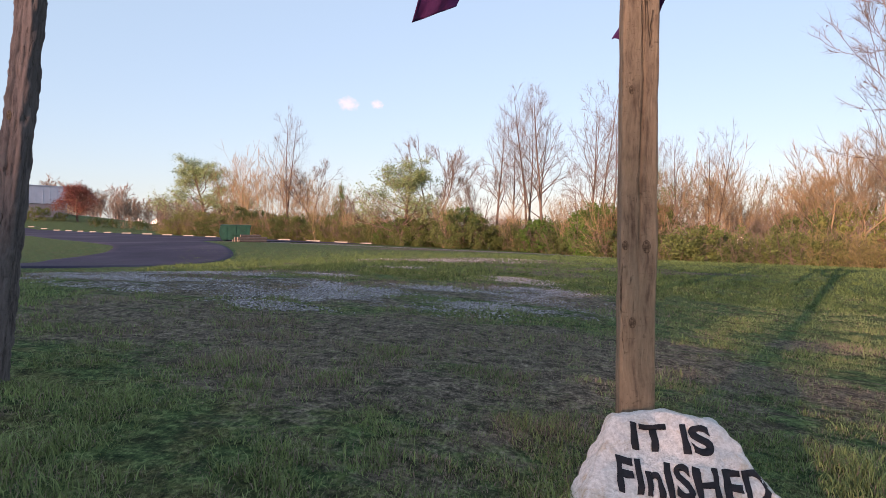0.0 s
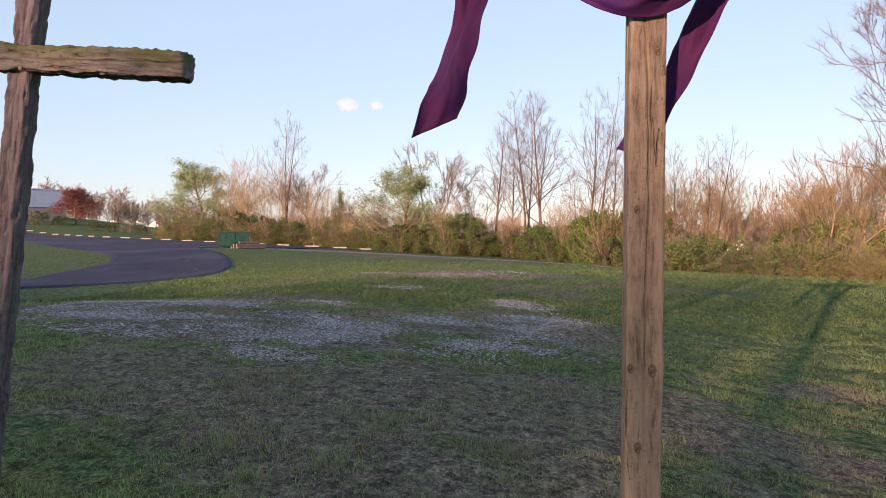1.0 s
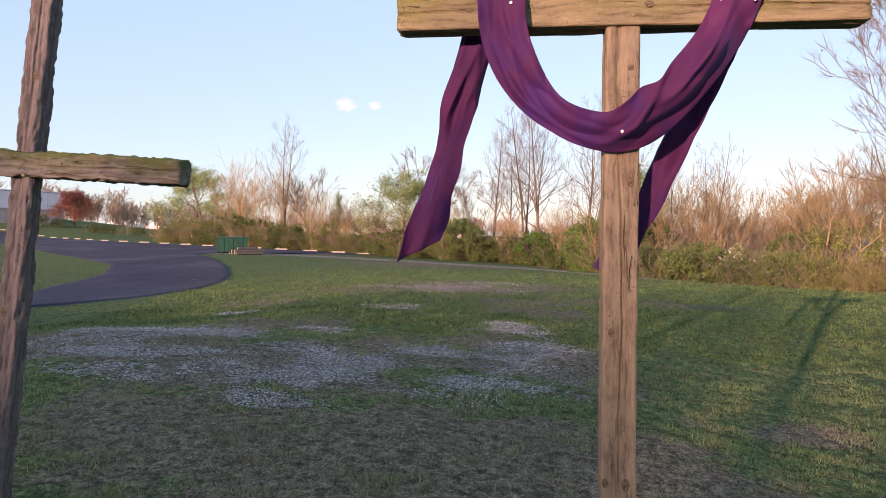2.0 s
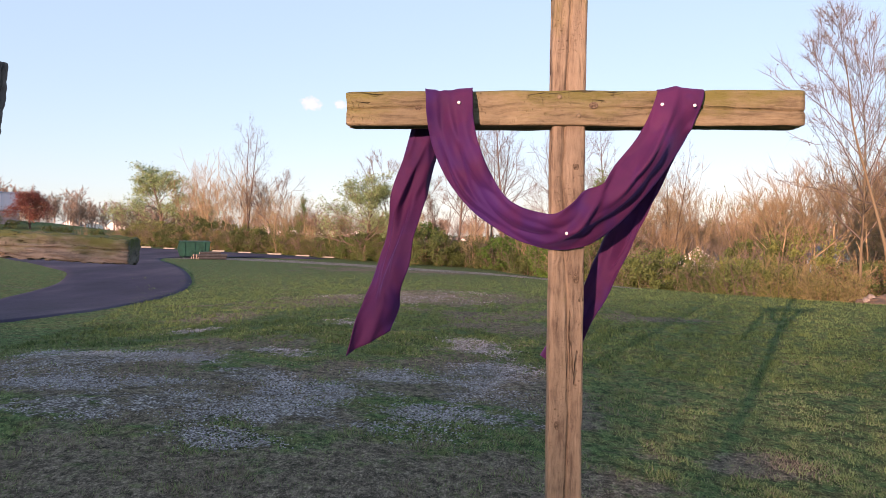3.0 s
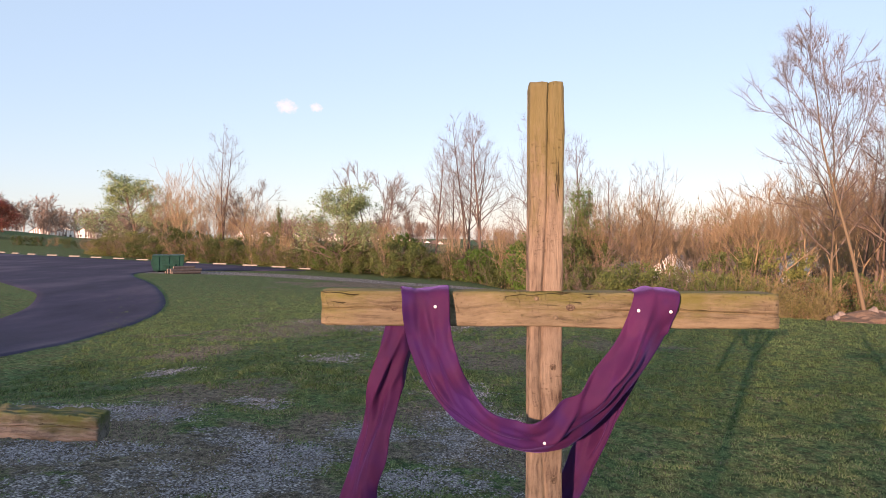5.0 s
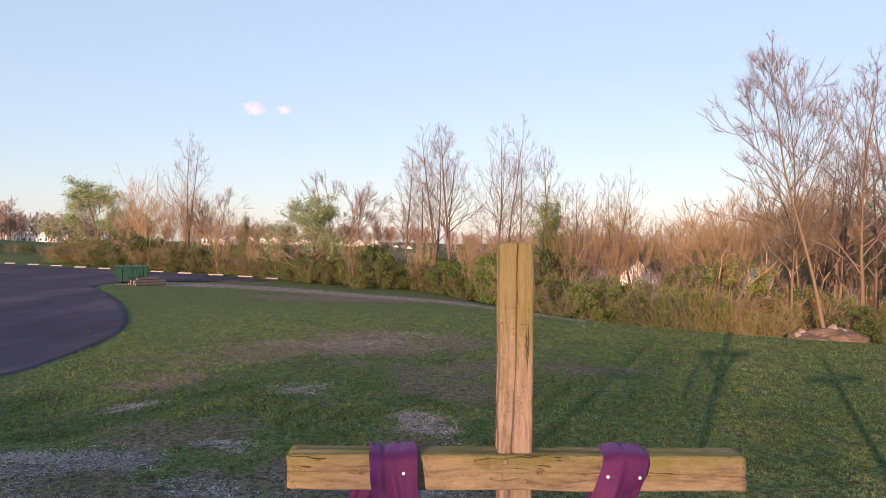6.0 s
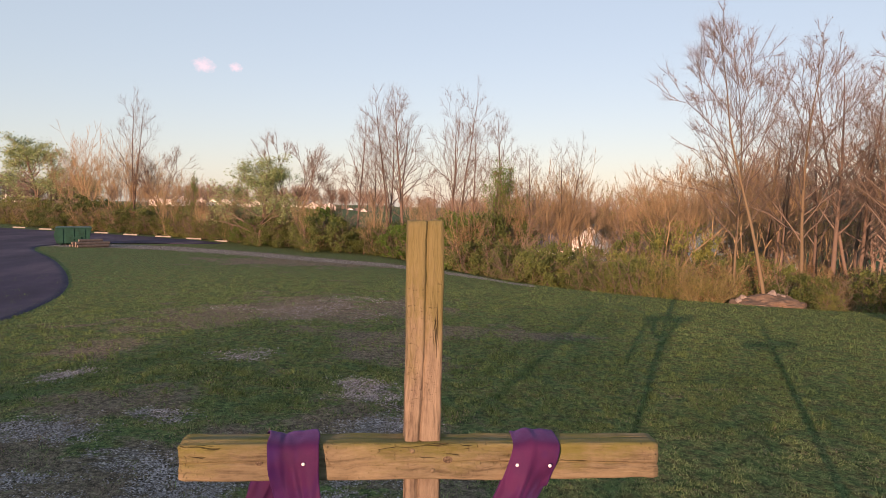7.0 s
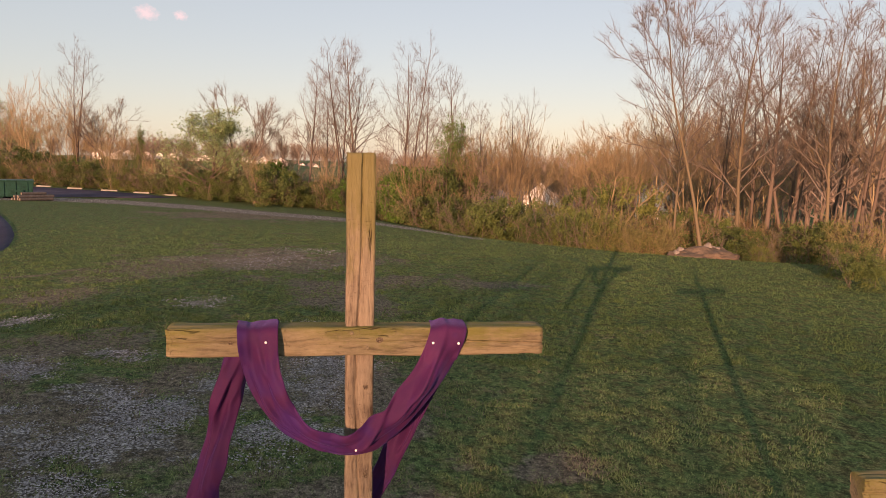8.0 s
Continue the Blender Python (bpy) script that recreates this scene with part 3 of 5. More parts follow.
middle_cross = cross(pose(0.008, 0.07, 0, 0, 0, 0), "tall tan timber cross draped with purple cloth, standing in the lawn",
                     3.60, 0.137, 0.13, 2.703, 1.79, 0.140, 0.13, 0.004, (M_POST, M_BEAM), 3,
                     [(-0.039, 2.746), (0.036, 2.672)],
                     [(0.093, 2.712, 0.017, True), (-0.60, 2.705, 0.012, True), (-0.22, 2.715, 0.009, True), (0.030, 2.475, 0.011, False), (0.034, 2.03, 0.012, False), (0.028, 0.84, 0.015, False),
                      (-0.052, 0.845, 0.011, False), (-0.022, 0.548, 0.013, False), (-0.035, 1.44, 0.010, False)], 0.25)
left_cross = cross(pose(-2.998, 0.36, float(height(-2.885, 0.36)), 0, 6.5, 4), "weathered grey-brown timber cross leaning slightly, lichen on its beam",
                   2.885, 0.110, 0.10, 2.02, 1.57, 0.120, 0.125, 0.0, (M_GREY, M_GREYBEAM), 11, [(-0.02, 2.045), (0.03, 1.965)],
                   [(0.02, 2.45, 0.014, False), (-0.02, 1.3, 0.013, False), (0.20, 1.99, 0.014, True)], -3.5, 0.013)
right_cross = cross(pose(3.12, -0.60, float(height(3.12, -0.6)), 0, -1, -4), "sunlit yellowed timber cross at the lawn's edge",
                    2.95, 0.12, 0.11, 2.42, 1.66, 0.135, 0.11, 0.0, (M_GREY, M_BEAM), 21, [(-0.02, 2.45), (0.03, 2.38)], [(0.3, 2.42, 0.014, True)], 0)

# ---- the purple cloth: one long strip, tail - over the beam - swag - over the beam - tail ----


def build_cloth():
    # middle of the strip (x, y, z) and the half of its width as a vector, by the two edges in turn
    rows = [  # left tail, from its blown end up behind the beam
        (-0.800, 0.02, 1.745, 0.075, 0.06, 0.045), (-0.765, 0.05, 1.860, 0.078, 0.05, 0.020), (-0.742, 0.08, 1.990, 0.078, -0.04, 0.012), (-0.692, 0.12, 2.185, 0.074, -0.05, 0.010),
        (-0.640, 0.145, 2.370, 0.070, 0.04, 0.010), (-0.590, 0.160, 2.560, 0.070, 0.02, 0.006), (-0.545, 0.158, 2.700, 0.082, 0.004, 0.0), (-0.500, 0.140, 2.764, 0.090, 0.0, 0.0),
        (-0.478, 0.055, 2.775, 0.094, 0.0, 0.0), (-0.474, -0.025, 2.768, 0.094, 0.0, 0.0), (-0.470, -0.050, 2.730, 0.093, 0.0, 0.0), (-0.466, -0.060, 2.640, 0.092, 0.0, 0.004),
        # front swag
        (-0.446, -0.070, 2.550, 0.088, -0.01, 0.020), (-0.404, -0.078, 2.450, 0.074, -0.02, 0.042), (-0.346, -0.082, 2.356, 0.056, -0.02, 0.048), (-0.268, -0.084, 2.280, 0.041, -0.02, 0.049),
        (-0.170, -0.084, 2.228, 0.028, -0.02, 0.060), (-0.075, -0.090, 2.206, 0.008, -0.03, 0.070), (0.015, -0.100, 2.226, -0.012, -0.03, 0.090), (0.085, -0.098, 2.268, -0.030, -0.03, 0.094),
        (0.160, -0.085, 2.318, -0.044, -0.03, 0.070), (0.232, -0.082, 2.398, -0.066, -0.02, 0.054), (0.300, -0.076, 2.485, -0.082, -0.01, 0.034), (0.355, -0.068, 2.570, -0.090, 0.0, 0.016),
        (0.395, -0.058, 2.655, -0.091, 0.0, 0.006), (0.420, -0.048, 2.730, -0.090, 0.0, 0.002), (0.428, -0.022, 2.766, -0.088, 0.0, 0.0), (0.432, 0.055, 2.772, -0.086, 0.0, 0.0),
        # right tail, behind the beam and the post
        (0.432, 0.142, 2.760, -0.082, 0.0, 0.0), (0.428, 0.165, 2.690, -0.075, 0.02, 0.004), (0.405, 0.178, 2.560, -0.062, 0.03, 0.008), (0.350, 0.185, 2.410, -0.050, 0.04, 0.014),
        (0.285, 0.188, 2.270, -0.042, 0.04, 0.020), (0.212, 0.188, 2.120, -0.036, 0.04, 0.024), (0.145, 0.185, 1.985, -0.036, 0.04, 0.024), (0.080, 0.180, 1.860, -0.040, 0.04, 0.024),
        (0.020, 0.172, 1.750, -0.046, 0.04, 0.026), (-0.035, 0.165, 1.650, -0.050, 0.04, 0.028)]
    line = smooth_line(rows, 300)
    n, cols = len(line), 34
    c, h = line[:, :3], line[:, 3:]
    along = np.gradient(c, axis=0)
    along /= np.linalg.norm(along, axis=1)[:, None]
    normal = np.cross(h, along)
    normal /= np.linalg.norm(normal, axis=1)[:, None] + 1e-9
    s = np.linspace(0, 1, n)
    u = np.linspace(-1, 1, cols)
    # pleats run along the strip; over the beam they lie flat
    onbeam = np.exp(-((c[:, 2] - 2.74) / 0.07) ** 2)
    amp = (1 - 0.8 * onbeam) * 0.015
    verts = np.zeros((n, cols, 3))
    for j, uu in enumerate(u):
        fold = np.sin(uu * 2.4 + 7.0 * s) * 1.1 + 0.22 * np.sin(uu * 5.0 - 16 * s + 1.0)
        fold += np.array([1.1 * (0.35 - abs(noise.noise((uu * 1.3 + a * 5, a * 19, 14.0))) * 2.2) + 1.3 * noise.noise((uu * 1.1 + a * 3, a * 13, 4.0)) + 0.30 * noise.noise((uu * 2.6 - a * 6, a * 30, 9.0)) for a in s])
        # a sharp crease where the strip is doubled over
        fold -= 1.0 * np.exp(-((uu - 0.35 * np.sin(s * 19)) / 0.16) ** 2) * np.sin(s * 14) ** 2
        # the bunched twist before the post, and a deep pleat up the other limb
        front = (s > 0.27) & (s < 0.72)
        fold -= 2.4 * np.exp(-((uu - (0.1 + 6.0 * (c[:, 0] - 0.04))) / 0.20) ** 2) * np.exp(-((c[:, 0] - 0.05) / 0.10) ** 2) * front
        fold -= 2.2 * np.exp(-((uu - 0.15) / 0.13) ** 2) * np.exp(-((c[:, 0] - 0.29) / 0.10) ** 2) * front
        fold -= 1.6 * np.exp(-((uu + 0.55) / 0.14) ** 2) * np.exp(-((c[:, 0] + 0.40) / 0.09) ** 2) * front
        verts[:, j] = c + h * uu + normal * (amp * fold)[:, None]
        # the outer edge of the swag rolls back
        roll = front * (1 - onbeam) * (0.6 + 0.5 * np.sin(s * 23 + 1)) * np.clip((2.72 - c[:, 2]) / 0.12, 0, 1)
        verts[:, j, 1] += 0.075 * roll * max(0.0, -uu - 0.1) ** 1.3
    # never into the timber: keep the front swag before the post, and the tails behind
    v = verts.reshape(-1, 3)
    frontal = (np.repeat(s, cols) > 0.27) & (np.repeat(s, cols) < 0.72)
    v[frontal, 1] = np.where((np.abs(v[frontal, 0]) < 0.09), np.minimum(v[frontal, 1], -0.022), v[frontal, 1])
    beamish = frontal & (v[:, 2] > 2.60) & (v[:, 2] < 2.758)
    v[beamish, 1] = np.minimum(v[beamish, 1], -0.028)
    idx = np.arange(n * cols).reshape(n, cols)
    q = np.stack([idx[:-1, :-1], idx[:-1, 1:], idx[1:, 1:], idx[1:, :-1]], -1).reshape(-1, 4)
    top = empty("draped_cloth", Matrix.Translation((0.006, 0, 0.009)), "long purple cloth draped in a swag, its tails blown by wind", "cloth")
    ob = part("fabric", smooth_mesh("fabric", v.tolist(), q.tolist(), M_CLOTH), M_CLOTH, top)
    md = ob.modifiers.new("thickness", "SOLIDIFY")
    md.thickness, md.offset = 0.003, 0
    for x, y, z in ((-0.432, -0.052, 2.708), (0.472, -0.050, 2.693), (0.349, -0.052, 2.697), (-0.014, -0.112, 2.199)):
        part("push_pin", dome(0.0065, 0.8), M_PIN, top, "white push pin").location = (x, y - 0.012, z)


build_cloth()

# ---- painted stone at the foot of the middle cross ----


def build_stones():
    top = empty("painted_stone", Matrix.Translation((0.05, -0.36, 0)), "white-painted boulder with black hand lettering, leaning at the post's foot", "stone")
    bm = bmesh.new()
    bmesh.ops.create_icosphere(bm, subdivisions=6, radius=1.0)
    for v in bm.verts:
        x, y, z = v.co
        # a flat-topped slab, wider at the foot, its face sloping back
        k = (abs(x) ** 26 + abs(y) ** 26 + abs(z) ** 26) ** (-1 / 26)
        x, y, z = x * k, y * k, z * k
        up = (z + 1) / 2
        wl, wr = 0.318 - 0.140 * up - 0.01 * up * up, 0.425 - 0.238 * up
        px = x * (wl if x < 0 else wr) + 0.012 * up
        py = y * (0.17 - 0.145 * up) + 0.225 * up - 0.02
        pz = -0.06 + up * 0.294 + 0.008 * math.sin(px * 14 + 1)
        e = noise.noise((px * 6, py * 6, pz * 6 + 1)) * 0.012 + abs(noise.noise((px * 13, py * 13, pz * 13 + 3))) * 0.018 + noise.noise((px * 60, py * 60, pz * 60)) * 0.002
        v.co = (px * (1 + e * 2), py + e * (1 if y > 0 else -1) * 0.8, pz + e)
    for f in bm.faces:
        f.smooth = True
    stone = part("stone", bm, M_STONE, top)
    from mathutils.bvhtree import BVHTree
    tree = BVHTree.FromPolygons([v.co.copy() for v in stone.data.vertices], [tuple(p.vertices) for p in stone.data.polygons])
    for word, x0, z0, size, squeeze, slant in (("IT IS", -0.107, 0.150, 0.098, 1.49, -0.05), ("FInISHED", -0.166, 0.048, 0.112, 1.11, -0.09)):
        cu = bpy.data.curves.new("lettering", "FONT")
        cu.body, cu.size, cu.offset, cu.resolution_u, cu.space_character = word, size, 0.0034, 6, 1.02
        tmp = new("lettering", cu)
        me = bpy.data.meshes.new_from_object(tmp.evaluated_get(bpy.context.evaluated_depsgraph_get()))
        bpy.data.objects.remove(tmp)
        b2 = bmesh.new()
        b2.from_mesh(me)
        bmesh.ops.triangulate(b2, faces=b2.faces)
        for _ in range(2):
            bmesh.ops.subdivide_edges(b2, edges=[e for e in b2.edges if e.calc_length() > 0.012], cuts=1)
            bmesh.ops.triangulate(b2, faces=b2.faces)
        for v in b2.verts:
            x, z = v.co.x * squeeze + x0, v.co.y + z0 + v.co.x * slant * 0.6
            x += 0.006 * noise.noise((v.co.x * 25, v.co.y * 25, 2.0)) + 0.003 * noise.noise((v.co.x * 90, v.co.y * 90, 5.0))
            z += 0.006 * noise.noise((v.co.x * 14, v.co.y * 9, 7.0))
            hit = tree.ray_cast(Vector((x, -2, z)), Vector((0, 1, 0)))[0]
            v.co = (x, (hit.y if hit else 0.2) - 0.004, z)
        me2 = part("lettering", b2, M_INK, top, "black painted letters")
        md = me2.modifiers.new("paint", "SOLIDIFY")
        md.thickness, md.offset = 0.004, 0
    small = bmesh.new()
    bmesh.ops.create_icosphere(small, subdivisions=4, radius=1.0)
    for v in small.verts:
        e = 1 + 0.18 * noise.noise(v.co * 1.7) + 0.06 * noise.noise(v.co * 5)
        v.co = (v.co.x * 0.13 * e, v.co.y * 0.10 * e, v.co.z * 0.075 * e)
    for f in small.faces:
        f.smooth = True
    ob = part("white_stone", small, M_STONE, None)
    ob.location = on_ground(-0.86, -0.62, -0.028)
    tagged(ob, "small white-painted stone lying in the grass", "stone")


build_stones()

# ---- grass and loose stone near the camera ----


def build_grass():
    rng = np.random.default_rng(5)

    def field(name, count, xr, yr, tall, wide, mat, label, want):
        x, y = rng.uniform(*xr, count), rng.uniform(*yr, count)
        keep = rng.random(count) < want(x, y)
        x, y = x[keep], y[keep]
        # blades stand in tufts
        tuft = np.array([noise.noise((a * 5.5, b * 5.5, 3.0)) + 0.6 * noise.noise((a * 1.6, b * 1.6, 21.0)) for a, b in zip(x.tolist(), y.tolist())])
        keep = rng.random(len(x)) < np.clip(0.55 + 1.5 * tuft, 0.08, 1)
        x, y = x[keep], y[keep]
        # tufts: blades gather round a nearby point
        x, y = x + rng.normal(0, 0.012, len(x)), y + rng.normal(0, 0.012, len(x))
        n = len(x)
        z = height(x, y) - 0.012
        clump = np.array([noise.noise((a * 2.5, b * 2.5, 8.0)) for a, b in zip(x, y)])
        far = np.clip(np.hypot(x, y + 2.7) / 4.2, 0.8, 4.0)
        h = tall * (0.55 + 0.9 * rng.random(n)) * np.clip(1 + 1.3 * clump, 0.4, 2.2)
        w = wide * (0.7 + 0.6 * rng.random(n)) * far
        a, lean, bend = rng.uniform(0, 6.283, n), rng.uniform(0.15, 1.1, n), rng.uniform(0, 6.283, n)
        dx, dy = np.cos(a) * w / 2, np.sin(a) * w / 2
        lx, ly = np.cos(bend) * lean * h, np.sin(bend) * lean * h
        base = np.stack([x, y, z], -1)
        off = np.stack([dx, dy, 0 * x], -1)
        midp = base + np.stack([lx * 0.35, ly * 0.35, h * 0.6], -1)
        tip = base + np.stack([lx, ly, h * (1 - 0.25 * lean)], -1)
        # bent blades near the walk, plain pointed ones further off
        near = np.hypot(x + 0.3, y + 2.7) < 4.6
        v1 = np.stack([base - off, base + off, midp + off * 0.75, midp - off * 0.75, tip], 1)[near].reshape(-1, 3)
        v2 = np.stack([base - off, base + off, tip], 1)[~near].reshape(-1, 3)
        k, k2 = np.arange(near.sum())[:, None] * 5, np.arange((~near).sum())[:, None] * 3 + len(v1)
        me = bpy.data.meshes.new(name)
        me.from_pydata(np.concatenate([v1, v2]).tolist(), [], (k + [0, 1, 2, 3]).tolist() + (k + [3, 2, 4]).tolist() + (k2 + [0, 1, 2]).tolist())
        me.materials.append(mat)
        tagged(new(name, me), label, "grass", kind="stuff")

    def open_turf(x, y):
        r = np.hypot(x + 0.3, y + 2.7)
        inside = np.abs((x + 0.35) / (y + 2.9)) < 0.85
        g, d = cover_at(x, y)
        return np.clip(3.3 / r, 0, 1) ** 1.5 * inside * np.clip(0.95 - 0.6 * g - 0.95 * d, 0.05, 1) * (r > 0.9)

    def dead_turf(x, y):
        r = np.hypot(x + 0.3, y + 2.7)
        inside = np.abs((x + 0.35) / (y + 2.9)) < 0.85
        g, d = cover_at(x, y)
        return np.clip(3.3 / r, 0, 1) ** 1.5 * inside * (0.30 + 0.70 * d) * np.clip(1 - 0.95 * g, 0.03, 1) * (r > 0.9)

    field("lawn_grass", 2600000, (-9, 9), (-2.0, 13), 0.042, 0.0058, M_GRASS, "short green lawn grass", open_turf)
    field("dead_grass", 2200000, (-9, 9), (-2.0, 13), 0.032, 0.0040, M_STRAW, "dry straw-coloured grass among the green", dead_turf)

    def far_turf(x, y):
        g, d = cover_at(x, y)
        r = np.hypot(x, y + 2.7)
        off_near = (y > 9.5) | (np.abs(x) > 8.6)
        off_road = x > -8.5 - 0.010 * np.clip(y, 0, 40) ** 2
        return np.clip(0.9 - g - 0.6 * d, 0.02, 1) * (np.abs((x + 0.35) / (y + 2.9)) < 0.98) * np.clip(12 / r, 0, 1) ** 1.6 * np.clip((44 - r) / 12, 0, 1) * off_near * off_road

    field("far_grass", 3000000, (-26, 32), (5.0, 42), 0.062, 0.0066, M_FAR_GRASS, "short lawn grass further off", far_turf)

    # crushed stone lying in the worn patches
    qx, qy = rng.uniform(-8.5, 4.5, 420000), rng.uniform(2.5, 27, 420000)
    weight = (cover_at(qx, qy)[0] / 0.66) ** 1.6 * np.clip(6 / (qy + 2.7), 0, 1) ** 1.1 * np.interp(qy, [13, 19], [1, 0.4])
    ok = rng.random(len(qx)) < weight * 1.5
    pts = list(zip(qx[ok].tolist(), qy[ok].tolist()))[:32000]
    octa = np.array([(1, 0, 0), (-1, 0, 0), (0, 1, 0), (0, -1, 0), (0, 0, 1), (0, 0, -1)], float)
    tri = np.array([(0, 2, 4), (2, 1, 4), (1, 3, 4), (3, 0, 4)])
    vs, fs = [], []
    for i, (x, y) in enumerate(pts):
        sz = rng.uniform(0.007, 0.017) * min(1.8, 0.8 + y * 0.05) * (1.6 if rng.random() < 0.06 else 1)
        a = rng.uniform(0, 6.283)
        p = octa * rng.uniform(0.6, 1.2, (6, 1)) * (sz, sz * 0.8, sz * 0.6)
        p = np.stack([p[:, 0] * math.cos(a) - p[:, 1] * math.sin(a) + x, p[:, 0] * math.sin(a) + p[:, 1] * math.cos(a) + y, p[:, 2] + float(height(x, y)) + sz * 0.3], -1)
        vs.append(p)
        fs.append(tri + 6 * i)
    me = smooth_mesh("loose_gravel", np.concatenate(vs).tolist(), np.concatenate(fs).tolist(), M_GRAVEL, False)
    tagged(new("loose_gravel", me), "pale crushed stone scattered over worn lawn", "gravel", kind="stuff")


build_grass()

# ---- trees and shrubs ----


def tubes_to_mesh(name, tubes, mat):
    verts, faces = [], []
    for pts, rad, sides in tubes:
        pts = np.asarray(pts)
        d = np.gradient(pts, axis=0)
        d /= np.linalg.norm(d, axis=1)[:, None] + 1e-9
        ref = np.array([0.0, 1.0, 0.0]) if abs(d[0, 2]) > 0.7 else np.array([0.0, 0.0, 1.0])
        a = np.cross(d, ref)
        a /= np.linalg.norm(a, axis=1)[:, None] + 1e-9
        b = np.cross(d, a)
        ang = np.arange(sides) * 2 * math.pi / sides
        ring = pts[:, None] + np.asarray(rad)[:, None, None] * (np.cos(ang)[None, :, None] * a[:, None] + np.sin(ang)[None, :, None] * b[:, None])
        k0 = len(verts)
        verts.extend(ring.reshape(-1, 3).tolist())
        for i in range(len(pts) - 1):
            for k in range(sides):
                k1 = (k + 1) % sides
                faces.append((k0 + i * sides + k, k0 + i * sides + k1, k0 + (i + 1) * sides + k1, k0 + (i + 1) * sides + k))
    return smooth_mesh(name, verts, faces, mat)


def grow(out, rng, p, d, length, r, lev, spec):
    """One branch as a bent, tapering line, with its side branches after it."""
    top = spec["levels"]
    n = spec.get("steps", (9, 5, 3, 2))[min(lev, 3)]
    pts, rad, dirs = [np.array(p, float)], [r], [np.array(d, float)]
    for i in range(n):
        d = d + rng.normal(0, spec["wiggle"] * (1 if lev else 0.45), 3) + np.array([0, 0, spec["rise"] * (0.35 if lev else 0.25)])
        d = d / np.linalg.norm(d)
        pts.append(pts[-1] + d * length / n)
        rad.append(max(r * (1 - 0.86 * (i + 1) / n), spec["thin"]))
        dirs.append(d)
    out.append((pts, rad, spec.get("sides", (8, 5, 3, 3))[min(lev, 3)], lev))
    if lev >= top:
        return
    kids = spec["kids"][lev]
    lo = spec["bare"] if lev == 0 else 0.2
    for k in range(kids):
        f = lo + (1 - lo) * (k + rng.random()) / kids
        i = min(int(f * n), n - 1)
        q = pts[i] + (pts[i + 1] - pts[i]) * (f * n - i)
        ax = dirs[i]
        side = np.cross(ax, rng.normal(0, 1, 3))
        side /= np.linalg.norm(side) + 1e-9
        ang = radians(spec["angle"][lev] + rng.normal(0, 9))
        dd = ax * math.cos(ang) + side * math.sin(ang)
        shrink = spec["ratio"][lev] * (1 - 0.55 * max(0, f - lo) / (1 - lo)) * rng.uniform(0.7, 1.2)
        grow(out, rng, q, dd, length * shrink, max(rad[i] * 0.55, spec["thin"]), lev + 1, spec)


def fork(out, rng, p, d, length, r, lev, spec):
    """One limb that bends towards the light and forks again and again into finer ones."""
    n = 3 if lev < 3 else 2
    pts, rad = [np.array(p, float)], [r]
    for i in range(n):
        d = d + rng.normal(0, spec["wiggle"], 3) + np.array([0, 0, spec["rise"]])
        d = d / np.linalg.norm(d)
        pts.append(pts[-1] + d * length / n)
        rad.append(max(r * (1 - 0.28 * (i + 1) / n), spec["thin"]))
    if lev == spec["depth"]:
        rad[-1] = spec["thin"] * 0.5
    out.append((pts, rad, 7 if r > 0.07 else 5 if r > 0.035 else 3, 0 if r > 0.05 else 2))
    if lev == spec["depth"]:
        return
    kids = 2 + int(rng.random() < spec["third"])
    turn = rng.uniform(0, 6.283)
    ref = np.cross(d, (0.3, 0.9, 0.2))
    ref /= np.linalg.norm(ref)
    other = np.cross(d, ref)
    for k in range(kids):
        a = turn + k * 6.283 / kids + rng.normal(0, 0.35)
        ang = radians(spec["spread"]) * (rng.uniform(0.35, 0.8) if k == 0 else rng.uniform(0.9, 1.5))
        dd = d * math.cos(ang) + (ref * math.cos(a) + other * math.sin(a)) * math.sin(ang)
        at = pts[-1] if k < 2 else pts[-2]
        fork(out, rng, at, dd, length * spec["keep"] * (rng.uniform(0.85, 1.15) if k == 0 else rng.uniform(0.65, 1.05)), max(r * (0.74 if k == 0 else 0.58), spec["thin"]), lev + 1, spec)


def leader(out, rng, p, d, length, r, spec):
    """A straight trunk to the tip, with ascending limbs that fork."""
    n = 12
    pts, rad = [np.array(p, float)], [r]
    for i in range(n):
        d = d + rng.normal(0, 0.035, 3) + np.array([0, 0, 0.03])
        d = d / np.linalg.norm(d)
        pts.append(pts[-1] + d * length / n)
        rad.append(max(r * (1 - 0.92 * (i + 1) / n), spec["thin"]))
    out.append((pts, rad, 8, 0))
    for k in range(spec["limbs"]):
        f = spec["bare"] + (0.98 - spec["bare"]) * (k + rng.random()) / spec["limbs"]
        i = min(int(f * n), n - 1)
        q = pts[i] + (pts[i + 1] - pts[i]) * (f * n - i)
        a = k * 2.4 + rng.normal(0, 0.4)
        ang = radians(spec["angle"] * (1.15 - 0.45 * f) + rng.normal(0, 6))
        dd = np.array([math.cos(a) * math.sin(ang), math.sin(a) * math.sin(ang), math.cos(ang)])
        reach = length * spec["reach"] * (1.05 - 0.75 * (f - spec["bare"]) / (1 - spec["bare"])) * rng.uniform(0.7, 1.25)
        fork(out, rng, q, dd, reach / 3, max(rad[i] * 0.5, spec["thin"]), spec["depth"] - 4 if f < 0.85 else spec["depth"] - 3, spec)


